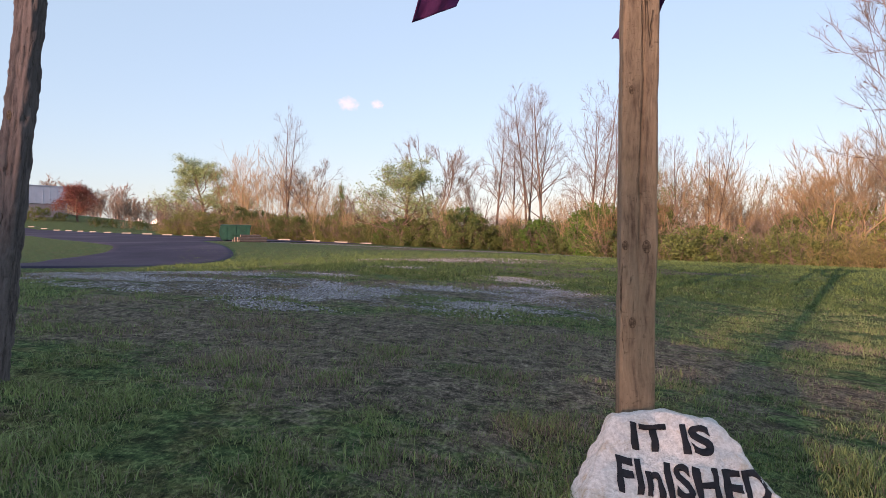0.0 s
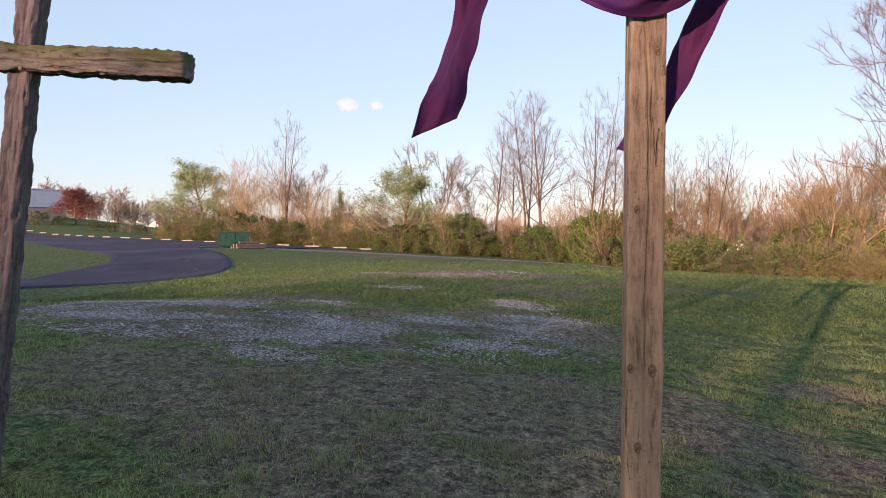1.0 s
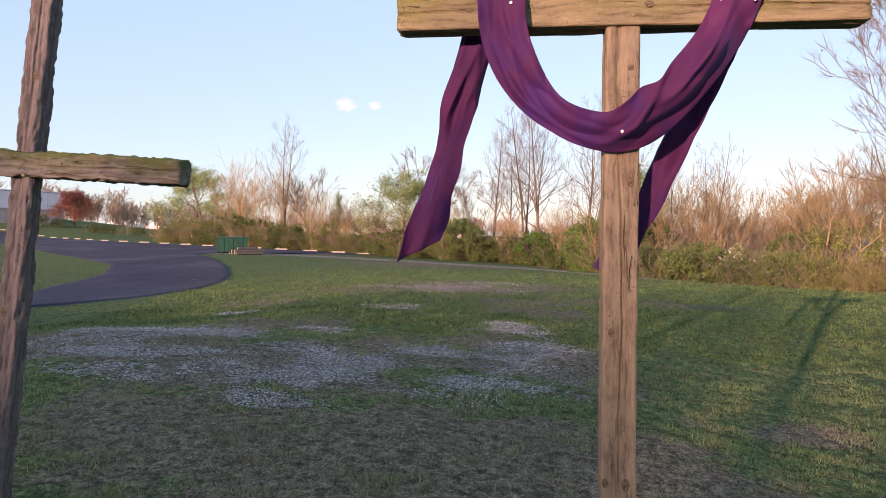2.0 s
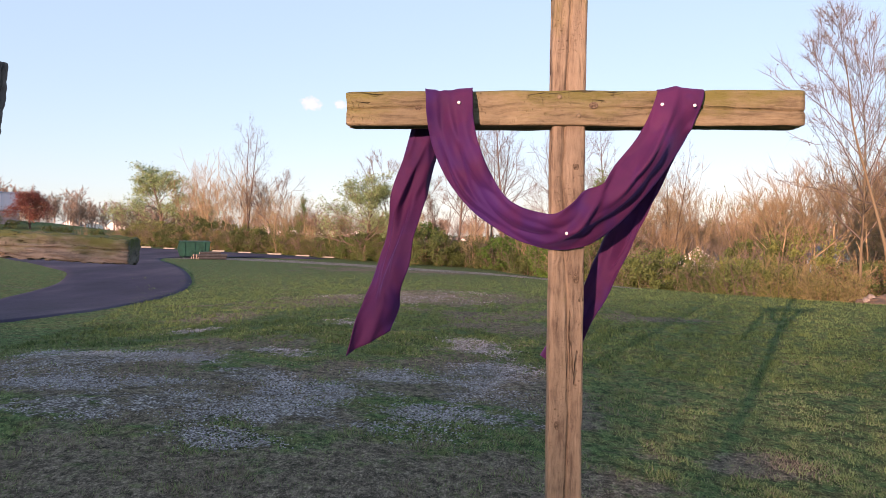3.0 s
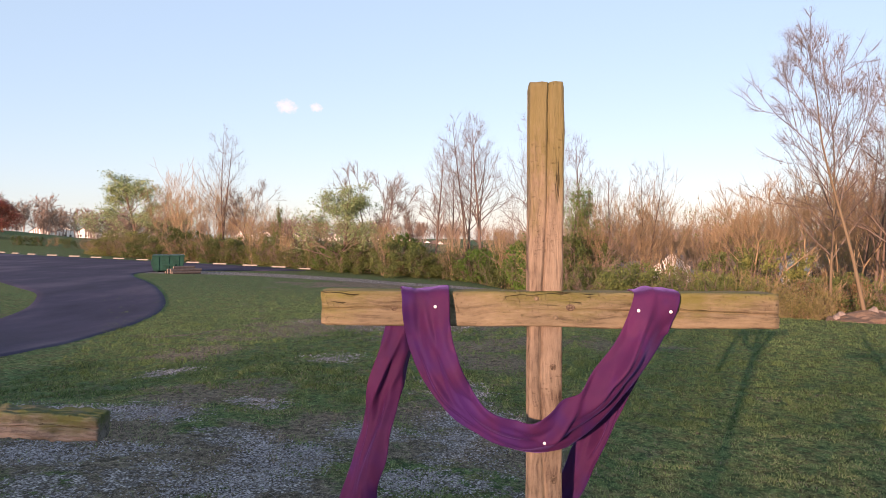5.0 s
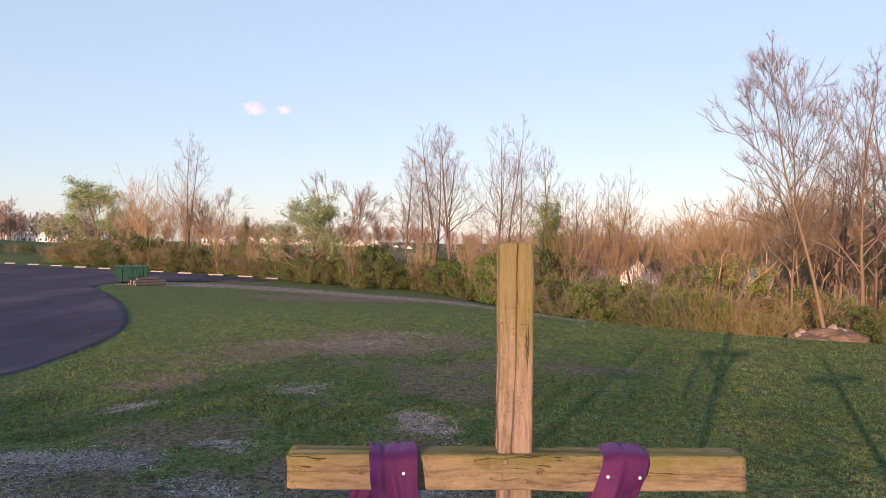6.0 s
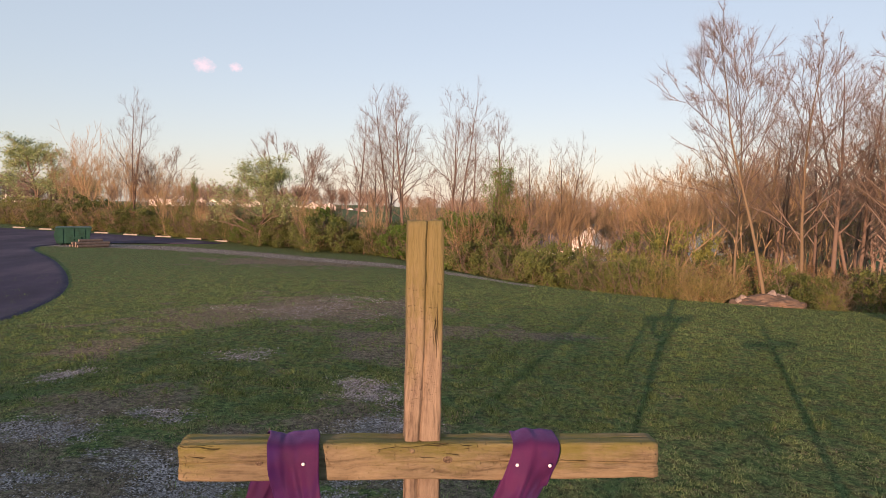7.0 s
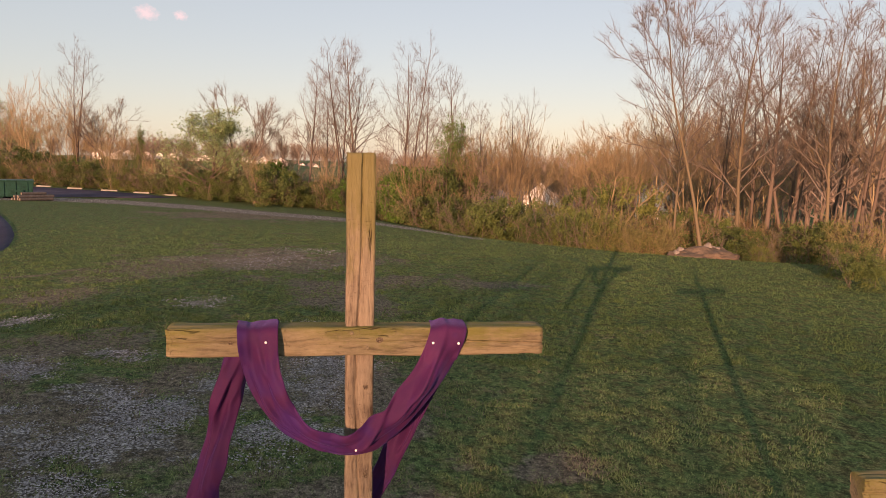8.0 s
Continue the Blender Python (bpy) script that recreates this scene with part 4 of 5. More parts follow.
def leaf_mesh(name, places, rng, size, mat):
    """Small pointed leaves at the given places."""
    n = len(places)
    a, b = rng.normal(0, 1, (n, 3)), rng.normal(0, 1, (n, 3))
    a /= np.linalg.norm(a, axis=1)[:, None]
    b = np.cross(a, b)
    b /= np.linalg.norm(b, axis=1)[:, None] + 1e-9
    s = size * rng.uniform(0.6, 1.35, (n, 1))
    v = np.stack([places - a * s * 0.8 - b * s * 0.55, places - a * s * 0.6 + b * s * 0.6, places + a * s], 1).reshape(-1, 3)
    k = np.arange(n)[:, None] * 3
    return smooth_mesh(name, v.tolist(), (k + [0, 1, 2]).tolist(), mat, False)


def twig_spray(tubes, rng, count, length, width):
    """Fine pointed twigs along the ends of thin branches: vertices and triangles."""
    mid = np.array([t[0][k] for t in tubes for k in range(1, len(t[0]))])
    way = np.array([np.asarray(t[0][k]) - np.asarray(t[0][k - 1]) for t in tubes for k in range(1, len(t[0]))])
    pick = rng.integers(len(mid), size=count)
    f = rng.random((count, 1))
    p = mid[pick] - way[pick] * f
    d = way[pick] / (np.linalg.norm(way[pick], axis=1)[:, None] + 1e-9)
    d = d + rng.normal(0, 0.55, (count, 3)) + (0, 0, 0.10)
    d /= np.linalg.norm(d, axis=1)[:, None]
    side = np.cross(d, rng.normal(0, 1, (count, 3)))
    side /= np.linalg.norm(side, axis=1)[:, None] + 1e-9
    ln = length * rng.uniform(0.45, 1.3, (count, 1))
    v = np.stack([p - side * width / 2, p + side * width / 2, p + d * ln], 1).reshape(-1, 3)
    return v, np.arange(count * 3).reshape(-1, 3)


def with_spray(me, tubes, rng, count, length, width, mat):
    """The mesh again, with twigs added to it."""
    v0 = np.array([w.co for w in me.vertices])
    f0 = [tuple(p.vertices) for p in me.polygons]
    v, f = twig_spray(tubes, rng, count, length, width)
    name = me.name
    bpy.data.meshes.remove(me)
    return smooth_mesh(name, np.concatenate([v0, v]).tolist(), f0 + (f + len(v0)).tolist(), mat)


def tree(name, seed, spec, mats, label, category="tree", group=""):
    """Trunk and stout limbs, the crown of finer branches, and its leaves where it has any."""
    rng = np.random.default_rng(seed)
    out = []
    stems = spec.get("stems", 1)
    for s in range(stems):
        lean = spec.get("lean", 0.05)
        a = s * 6.283 / stems + rng.normal(0, 0.5)
        d = np.array([math.cos(a) * lean, math.sin(a) * lean, 1.0])
        d /= np.linalg.norm(d)
        foot = np.array([math.cos(a), math.sin(a), 0]) * spec.get("clump", 0.0) * rng.uniform(0.3, 1) - np.array([0, 0, 0.25])
        tall = spec["height"] * rng.uniform(0.8, 1.02)
        if spec.get("limbs"):
            leader(out, rng, foot, d, tall, spec["radius"] * rng.uniform(0.85, 1.1), spec)
        else:
            fork(out, rng, foot, d, tall * (1 - spec["keep"]) / (1 - spec["keep"] ** (spec["depth"] + 1)), spec["radius"] * rng.uniform(0.85, 1.1), 0, spec)
    top = empty(name, Matrix(), label, category, group)
    stout = [i == 0 if stems > 2 else t[3] < 1 for i, t in enumerate(out)]
    part("trunk", tubes_to_mesh("trunk", [t[:3] for t, k in zip(out, stout) if k], mats[0]), mats[0], top)
    fine = [t for t, k in zip(out, stout) if not k]
    ends = [t for t in fine if t[1][0] < spec["thin"] * 2.6] or fine
    crown = with_spray(tubes_to_mesh("crown", [t[:3] for t in fine], mats[1]), ends, rng, spec.get("twigs", 1500), spec.get("twig", 0.75), spec["thin"] * 0.45, mats[1])
    tagged(part("crown", crown, mats[1], top), kind="stuff")
    if spec.get("leaves"):
        ends = [q for t in fine for q in t[0][1:]]
        pick = np.array(ends)[rng.integers(len(ends), size=spec["leaves"])] + rng.normal(0, spec.get("fluff", 0.18), (spec["leaves"], 3))
        tagged(part("leaves", leaf_mesh("leaves", pick, rng, spec.get("leaf", 0.07), mats[2]), mats[2], top), kind="stuff")
    return top


def shrub(name, seed, w, h, leaves, size, mats, label, stems=9):
    """Stems under an uneven mass of leaves with gaps."""
    rng = np.random.default_rng(seed)
    out = []
    spec = dict(levels=1, wiggle=0.16, rise=0.15, kids=(6,), angle=(38,), ratio=(0.5,), bare=0.15, thin=0.010, steps=(4, 2), sides=(3, 3))
    for s in range(stems):
        a = rng.uniform(0, 6.283)
        d = np.array([math.cos(a) * 0.45, math.sin(a) * 0.45, 1.0])
        grow(out, rng, np.array([math.cos(a) * w * 0.25, math.sin(a) * w * 0.25, -0.2]), d / np.linalg.norm(d), h * rng.uniform(0.7, 1.12), 0.024 if leaves > 2600 else 0.013, 0, spec)
    top = empty(name, Matrix(), label, "shrub", "hedge at the lawn's edge")
    frame_mesh = with_spray(tubes_to_mesh("framework", [t[:3] for t in out], mats[0]), [t for t in out if t[3] > 0], rng, 60 * stems, 0.5, 0.016, mats[0])
    tagged(part("framework", frame_mesh, mats[0], top), kind="stuff")
    blobs = []
    for _ in range(64):
        a, r = rng.uniform(0, 6.283), math.sqrt(rng.random()) * w * 0.48
        blobs.append((math.cos(a) * r, math.sin(a) * r, rng.uniform(0.08, 0.92) * h * (1 - 0.22 * (r / (w * 0.5)) ** 2), rng.uniform(0.16, 0.50)))
    blobs = np.array(blobs)
    k = rng.integers(len(blobs), size=leaves)
    d = rng.normal(0, 1, (leaves, 3))
    d /= np.linalg.norm(d, axis=1)[:, None]
    p = blobs[k, :3] + d * (blobs[k, 3:] * rng.uniform(0.2, 1.5, (leaves, 1)) * (1.0, 1.0, 0.9))
    p[:, 2] = np.abs(p[:, 2])
    tagged(part("foliage", leaf_mesh("foliage", p, rng, size, mats[1]), mats[1], top), kind="stuff")
    return top


TALL = dict(height=13.5, radius=0.13, twigs=2600, limbs=20, bare=0.30, angle=50, reach=0.36, depth=7, spread=26, keep=0.80, third=0.0, wiggle=0.11, rise=0.05, thin=0.0085)
VASE = dict(height=8.5, radius=0.078, twigs=7000, twig=0.55, depth=7, spread=22, keep=0.82, third=0.15, wiggle=0.09, rise=0.085, thin=0.010, stems=2, lean=0.14, clump=0.15)
THICKET = dict(height=7.5, radius=0.044, twigs=6000, twig=0.5, depth=5, spread=20, keep=0.84, third=0.12, wiggle=0.10, rise=0.06, thin=0.010, stems=8, lean=0.20, clump=0.9)
BUDDING = dict(height=7.0, radius=0.14, limbs=32, bare=0.14, angle=64, reach=0.50, depth=7, spread=22, keep=0.80, third=0.1, wiggle=0.05, rise=0.07, thin=0.011, leaves=15000, leaf=0.056, fluff=0.17)
BIG = dict(height=14.5, radius=0.12, twigs=8500, twig=0.55, limbs=26, bare=0.26, angle=56, reach=0.48, depth=8, spread=23, keep=0.80, third=0.12, wiggle=0.10, rise=0.06, thin=0.010, leaves=900, leaf=0.05, fluff=0.10)


def placed(x, y, turn=0.0, scale=(1, 1, 1), dz=-0.05):
    return Matrix.Translation(on_ground(x, y, dz)) @ pose(0, 0, 0, 0, 0, turn) @ Matrix.Diagonal((*scale, 1))


EYE = (-0.406, -2.739)


def seen_at(bearing, dist):
    """Place by bearing in degrees to the right of ahead, and distance from where the walk begins."""
    return EYE[0] + dist * math.sin(radians(bearing)), EYE[1] + dist * math.cos(radians(bearing))


KINDS = {
    "tall": tree("bare_tree", 1, TALL, (M_BARK, M_TWIG), "tall slender bare tree with ascending limbs, behind the hedge", group="trees behind the lawn"),
    "tall2": tree("bare_tree", 2, {**TALL, "stems": 2, "lean": 0.09, "limbs": 13}, (M_BARK, M_TWIG), "tall bare tree with two stems, behind the hedge", group="trees behind the lawn"),
    "vase": tree("bare_tree", 3, VASE, (M_BARK, M_TWIG), "bare vase-shaped tree with spreading limbs", group="trees behind the lawn"),
    "vase2": tree("bare_tree", 13, {**VASE, "stems": 2, "spread": 20}, (M_BARK_PALE, M_TWIG_RED), "sunlit bare tree with many spreading limbs", group="trees behind the lawn"),
    "thicket": tree("thicket_tree", 4, THICKET, (M_BARK, M_TWIG_RED), "reddish bare many-stemmed young tree", group="trees behind the lawn"),
    "thicket2": tree("thicket_tree", 14, {**THICKET, "stems": 9, "depth": 5, "spread": 16, "leaves": 900, "leaf": 0.06}, (M_BARK_PALE, M_TWIG_RED, M_LEAF_YELLOW), "sunlit thicket of thin stems with first buds", group="trees behind the lawn"),
    "bud": tree("budding_tree", 5, BUDDING, (M_BARK, M_TWIG, M_LEAF_PALE), "round budding tree with pale green young leaves", group="trees behind the lawn"),
    "green": tree("budding_tree", 6, {**BUDDING, "height": 9.0, "leaves": 4600, "stems": 2, "lean": 0.08, "limbs": 15, "angle": 36, "reach": 0.34, "radius": 0.09}, (M_BARK, M_TWIG, M_LEAF_BRIGHT), "slender tree in fresh green leaf", group="trees behind the lawn"),
    "red": tree("red_tree", 7, {**BUDDING, "height": 6.0, "leaves": 8000, "leaf": 0.10, "fluff": 0.30}, (M_BARK, M_TWIG_RED, M_LEAF_RED), "small round red-leaved tree by the grey building"),
    "big": tree("bare_tree", 8, BIG, (M_BARK_PALE, M_TWIG, M_LEAF_RUST), "large sunlit bare tree with a pale trunk", group="trees behind the lawn"),
}
HEIGHTS = {k: max(v[2] for ch in ob.children for v in ch.bound_box) for k, ob in KINDS.items()}
TREES = [
    # open left side
    ("bud", -25.4, 112, 12.6, 1.55), ("thicket", -22.0, 100, 14.2, 1.15), ("thicket", -23.4, 104, 12.0, 1.1), ("tall2", -19.3, 90, 17.2, 0.85), ("thicket", -20.4, 90, 12.0, 1.1),
    ("vase", -17.6, 87, 10.6, 1.1), ("thicket", -18.6, 92, 10.8, 1.1), ("thicket", -16.7, 88, 9.0, 1.0), ("thicket2", -15.6, 80, 7.4, 0.9), ("green", -15.3, 79, 7.4, 0.7), ("vase", -13.6, 76, 6.2, 1.1),
    ("bud", -10.3, 66, 8.7, 1.45), ("vase", -7.7, 67, 11.2, 1.1), ("thicket2", -11.8, 72, 5.6, 0.9), ("thicket", -5.4, 67, 5.8, 1.0),
    # tall row in the middle
    ("tall", -2.8, 62, 12.8, 0.9), ("tall2", -0.2, 60, 15.2, 0.85), ("tall", 1.2, 60, 15.2, 0.95), ("tall", 4.0, 52, 7.2, 0.7), ("tall2", 5.2, 59, 15.6, 0.8), ("thicket", 2.6, 66, 6.8, 1.0),
    ("tall", -1.4, 64, 11.0, 0.9), ("tall2", 0.6, 66, 14.0, 0.9), ("tall", 6.4, 62, 13.0, 0.8), ("tall", 4.5, 64, 13.0, 0.9), ("vase", -4.0, 66, 8.0, 1.0),
    ("tall", 9.4, 58, 13.2, 0.85), ("green", 8.2, 52, 8.6, 0.95), ("green", 9.8, 54, 8.8, 0.85), ("thicket2", 10.4, 53, 7.8, 0.9), ("tall", 11.6, 55, 9.8, 0.8), ("thicket", 12.6, 54, 8.8, 1.0),
    ("tall2", 13.8, 56, 9.8, 0.8), ("thicket", 15.0, 58, 8.0, 1.0), ("thicket2", 18.4, 76, 7.0, 1.2), ("vase2", 15.7, 60, 7.2, 1.2), ("thicket", 16.9, 70, 6.8, 1.2), ("vase2", 18.8, 62, 6.8, 1.2), ("thicket2", 20.2, 60, 6.8, 1.1),
    ("vase2", 21.8, 48, 6.9, 1.15), ("vase2", 24.4, 50, 7.7, 1.2), ("thicket2", 23.2, 55, 7.5, 1.1), ("thicket", 7.0, 64, 6.9, 1.1),
    # saplings rising out of the hedge
    ("thicket2", -17.0, 79, 5.6, 0.7), ("thicket", -14.4, 75, 5.2, 0.7), ("thicket2", -12.6, 71, 5.4, 0.7), ("thicket", -9.0, 66, 5.4, 0.7), ("thicket2", -6.6, 62, 5.2, 0.7), ("thicket", -1.0, 58, 5.6, 0.7),
    ("thicket2", 3.2, 54, 5.2, 0.7), ("thicket2", 6.2, 50, 5.0, 0.7),
    # edge of the wood on the right
    ("big", 26.8, 39.5, 13.4, 0.62), ("vase2", 27.6, 52, 10.5, 1.0), ("big", 31.2, 42, 14.8, 0.9), ("tall2", 29.6, 50, 12.5, 1.0),
    ("big", 37.0, 42, 14.0, 0.9), ("vase", 37.0, 50, 13.0, 1.0),
    ("tall2", 39.5, 42, 13.0, 1.0), ("tall", 36.2, 58, 15.0, 0.9), ("vase2", 40.5, 47, 12.0, 1.0), ("tall2", 34.6, 60, 13.5, 1.1),
    ("thicket", 30.0, 62, 9.0, 1.1), ("thicket2", 27.4, 72, 8.0, 1.2), ("vase2", 28.8, 76, 10.0, 1.2), ("thicket2", 32.4, 66, 9.0, 1.2), ("vase2", 20.6, 80, 8.0, 1.2),
    ("tall", 33.0, 48, 15.0, 1.0), ("tall2", 34.4, 52, 16.0, 1.0), ("tall", 32.0, 54, 12.0, 1.1), ("tall2", 38.4, 47, 15.5, 1.0), ("tall", 28.4, 58, 13.0, 1.0),
    # before the grey building
    ("red", -34.2, 140, 7.4, 1.5),
]


def put_trees():
    first = {}
    for kind, bearing, dist, tall, wide in TREES:
        x, y = seen_at(bearing, dist)
        tall = tall * float(np.interp(bearing, [12, 15, 25, 27], [1.0, 1.2, 1.2, 1.0])) + float(dip(x, y))
        turn = (bearing * 47 + dist * 13) % 360
        if kind not in first:
            s = tall / HEIGHTS[kind]
            first[kind] = (tall, wide)
            KINDS[kind].matrix_basis = placed(x, y, turn, (s * wide, s * wide, s))
        else:
            s = tall / HEIGHTS[kind]
            ob = KINDS[kind]
            keep = ob.scale.copy()
            ob.scale = (1, 1, 1)
            copy_thing(ob, placed(x, y, turn, (s * wide, s * wide, s)))
            ob.scale = keep


put_trees()


def leaning_tree():
    """The pale tree beside the rock pile: its trunk leans, bends and forks high up."""
    ob = tree("leaning_tree", 33, {**BIG, "height": 12.5, "radius": 0.105, "bare": 0.42, "lean": 0.02, "limbs": 18, "angle": 42, "reach": 0.42, "leaves": 500}, (M_BARK_PALE, M_TWIG, M_LEAF_RUST), "pale leaning tree growing from a heap of stones")
    x, y = seen_at(29.0, 35.5)
    ob.matrix_basis = placed(x, y, 20) @ pose(0, 0, 0, 0, -9, 0)


leaning_tree()

# hedge along the far edge
SHRUBS = [
    shrub("shrub", 41, 5.0, 3.5, 7600, 0.072, (M_TWIG, M_LEAF), "dense dark green hedge shrub at the lawn's edge", 7),
    shrub("shrub", 42, 5.4, 3.8, 7600, 0.072, (M_TWIG, M_LEAF), "broad dark green hedge shrub with some gaps", 7),
    shrub("shrub", 43, 4.6, 3.6, 2600, 0.058, (M_TWIG_RED, M_LEAF_RUST), "rusty-brown half bare hedge shrub", 12),
    shrub("shrub", 44, 4.8, 3.4, 6000, 0.066, (M_TWIG, M_LEAF_YELLOW), "yellow-green hedge shrub in young leaf", 14),
    shrub("shrub", 45, 4.0, 4.6, 6200, 0.090, (M_TWIG, M_LEAF_BRIGHT), "fresh green shrub standing above the hedge", 10),
    shrub("shrub", 46, 4.6, 2.9, 2200, 0.050, (M_BRUSH, M_LEAF_GOLD), "low tangle of twigs with first golden buds", 14),
]


def put_hedge():
    rng = np.random.default_rng(77)
    line = smooth_line([(-52, 92), (-40, 82), (-30, 76), (-21.5, 71.8), (-14.5, 66), (-9, 60.5), (-4, 56.0), (0.5, 52.5), (5.2, 46.5), (8.8, 40.5), (12.5, 38.6), (17, 39.0), (23, 40.5)], 74)
    used = [False] * len(SHRUBS)
    for i, (x, y) in enumerate(line):
        for row in range(2):
            if row == 1 and i % 2:
                continue
            f = i / len(line)
            if f < 0.13:
                k = (3, 3, 5, 3)[rng.integers(4)]
            elif f < 0.45:
                k = (0, 3, 2, 3, 2, 1, 3)[rng.integers(7)]
            elif f < 0.80:
                k = (0, 1, 1, 0, 1, 4, 0, 2)[rng.integers(8)]
            else:
                k = (0, 3, 3, 1, 5, 3, 0)[rng.integers(7)]
            if i in (54, 55):
                k = 4
            s = rng.uniform(0.72, 1.18) * (1.18 if row else 0.92)
            low = rng.uniform(0.52, 0.88) if f > 0.80 else 1.0
            px, py = x + rng.normal(0, 0.6) + row * 1.6, y + rng.normal(0, 0.6) + 0.9 + row * 3.0
            deep = 1 + 0.28 * float(dip(px, py))
            m = placed(px, py, rng.uniform(0, 360), (s, s, s * low * deep * float(np.interp(f, [0, 0.75, 0.9], [0.78, 0.78, 1.0])) * rng.uniform(0.8, 1.2)), -0.1)
            if used[k]:
                ob = SHRUBS[k]
                keep = ob.scale.copy()
                ob.scale = (1, 1, 1)
                copy_thing(ob, m)
                ob.scale = keep
            else:
                used[k] = True
                SHRUBS[k].matrix_basis = m
    # lone shrubs: by the grey building, at the right rim of the lawn
    for k, bearing, dist, s in ((0, -36.6, 138, 1.1), (0, -35.3, 139, 0.7), (1, 39.0, 31, 0.6), (0, 40.6, 28, 0.6), (3, 33.2, 37, 0.4), (1, 31.8, 38, 0.8), (1, 16.6, 39.5, 0.85), (3, 18.2, 38.6, 0.9), (0, 19.8, 38.4, 1.1), (3, 21.2, 37.4, 0.95), (5, 22.6, 36.6, 1.05), (5, 23.9, 36.6, 1.1), (5, 25.2, 36.8, 0.9), (0, 22.4, 39.6, 0.9), (2, 24.4, 39.6, 1.0), (1, 20.6, 40.6, 0.9), (2, 26.2, 41.0, 1.3), (1, 28.0, 42.0, 1.2),
                                (2, 27.5, 47, 0.9), (5, 29.0, 46, 1.1), (2, 30.4, 45, 1.0), (0, 31.5, 48, 1.0), (5, 32.6, 44, 1.1), (2, 33.8, 46, 1.1), (5, 34.8, 42, 1.1), (2, 35.8, 45, 1.2), (0, 36.8, 40, 1.1), (2, 38.0, 42, 1.2), (5, 39.4, 38, 1.2), (2, 33.0, 55, 1.3), (2, 36.0, 54, 1.3), (2, 30.0, 56, 1.3), (2, 26.4, 54, 1.2),
                                (0, -33.0, 128, 0.7), (0, -32.0, 128, 0.7), (2, -31.0, 128, 0.7), (0, -30.0, 127, 0.75), (2, -29.0, 126, 0.7), (0, -28.2, 125, 0.7)):
        ob = SHRUBS[k]
        keep = ob.scale.copy()
        ob.scale = (1, 1, 1)
        s *= 0.72
        copy_thing(ob, placed(*seen_at(bearing, dist), bearing * 31, (s, s, s), -0.1))
        ob.scale = keep


put_hedge()


def far_woods():
    """Woods towards the horizon: hundreds of twiggy crowns joined into one."""
    rng = np.random.default_rng(9)
    spec = dict(levels=1, kids=(15,), angle=(46,), ratio=(0.44,), wiggle=0.12, rise=0.12, bare=0.22, thin=0.03, steps=(4, 2), sides=(3, 3))
    models = []
    for s in range(10):
        out = []
        for k in range(2):
            a = rng.uniform(0, 6.283)
            d = np.array([0.18 * math.cos(a), 0.18 * math.sin(a), 1.0])
            grow(out, rng, np.array([math.cos(a), math.sin(a), 0]) * 0.4, d / np.linalg.norm(d), 9 * rng.uniform(0.8, 1), 0.12, 0, spec)
        me = with_spray(tubes_to_mesh("tmp", [(t[0], t[1], 3) for t in out], M_TWIG_RED), [t for t in out if t[3] > 0], rng, 220 if s < 5 else 420, 1.3 if s < 5 else 1.0, 0.045 if s < 5 else 0.12, M_FAR_TWIG)
        v = np.array([w.co for w in me.vertices])
        f = [tuple(p.vertices) for p in me.polygons]
        f = np.array([q if len(q) == 4 else (*q, -1) for q in f])
        bpy.data.meshes.remove(me)
        models.append((v, f))
    # bearings, distances, scales and how many
    belts = [(-46, -22, 205, 320, 0.75, 1.25, 170), (-24, 14, 520, 660, 1.4, 2.0, 230), (9, 27, 124, 185, 0.95, 1.4, 130), (26, 50, 72, 150, 1.05, 1.5, 130)]
    vs, fs, k0 = [], [], 0
    for b0, b1, d0, d1, s0, s1, count in belts:
        for _ in range(count):
            x, y = seen_at(rng.uniform(b0, b1), rng.uniform(d0, d1))
            s = rng.uniform(s0, s1)
            v, f = models[rng.integers(5) + (5 if d0 > 190 else 0)]
            a = rng.uniform(0, 6.283)
            w = np.stack([v[:, 0] * math.cos(a) - v[:, 1] * math.sin(a), v[:, 0] * math.sin(a) + v[:, 1] * math.cos(a), v[:, 2]], -1) * s
            vs.append(w + (x, y, float(height(x, y)) - 0.3))
            fs += [tuple(i + k0 for i in q if i >= 0) for q in f.tolist()]
            k0 += len(v)
    me = smooth_mesh("far_woods", np.concatenate(vs).tolist(), fs, M_FAR_TWIG, False)
    tagged(new("far_woods", me), "bare reddish-brown woods towards the horizon", "woods", kind="stuff")


far_woods()

# ---- things at the road ----


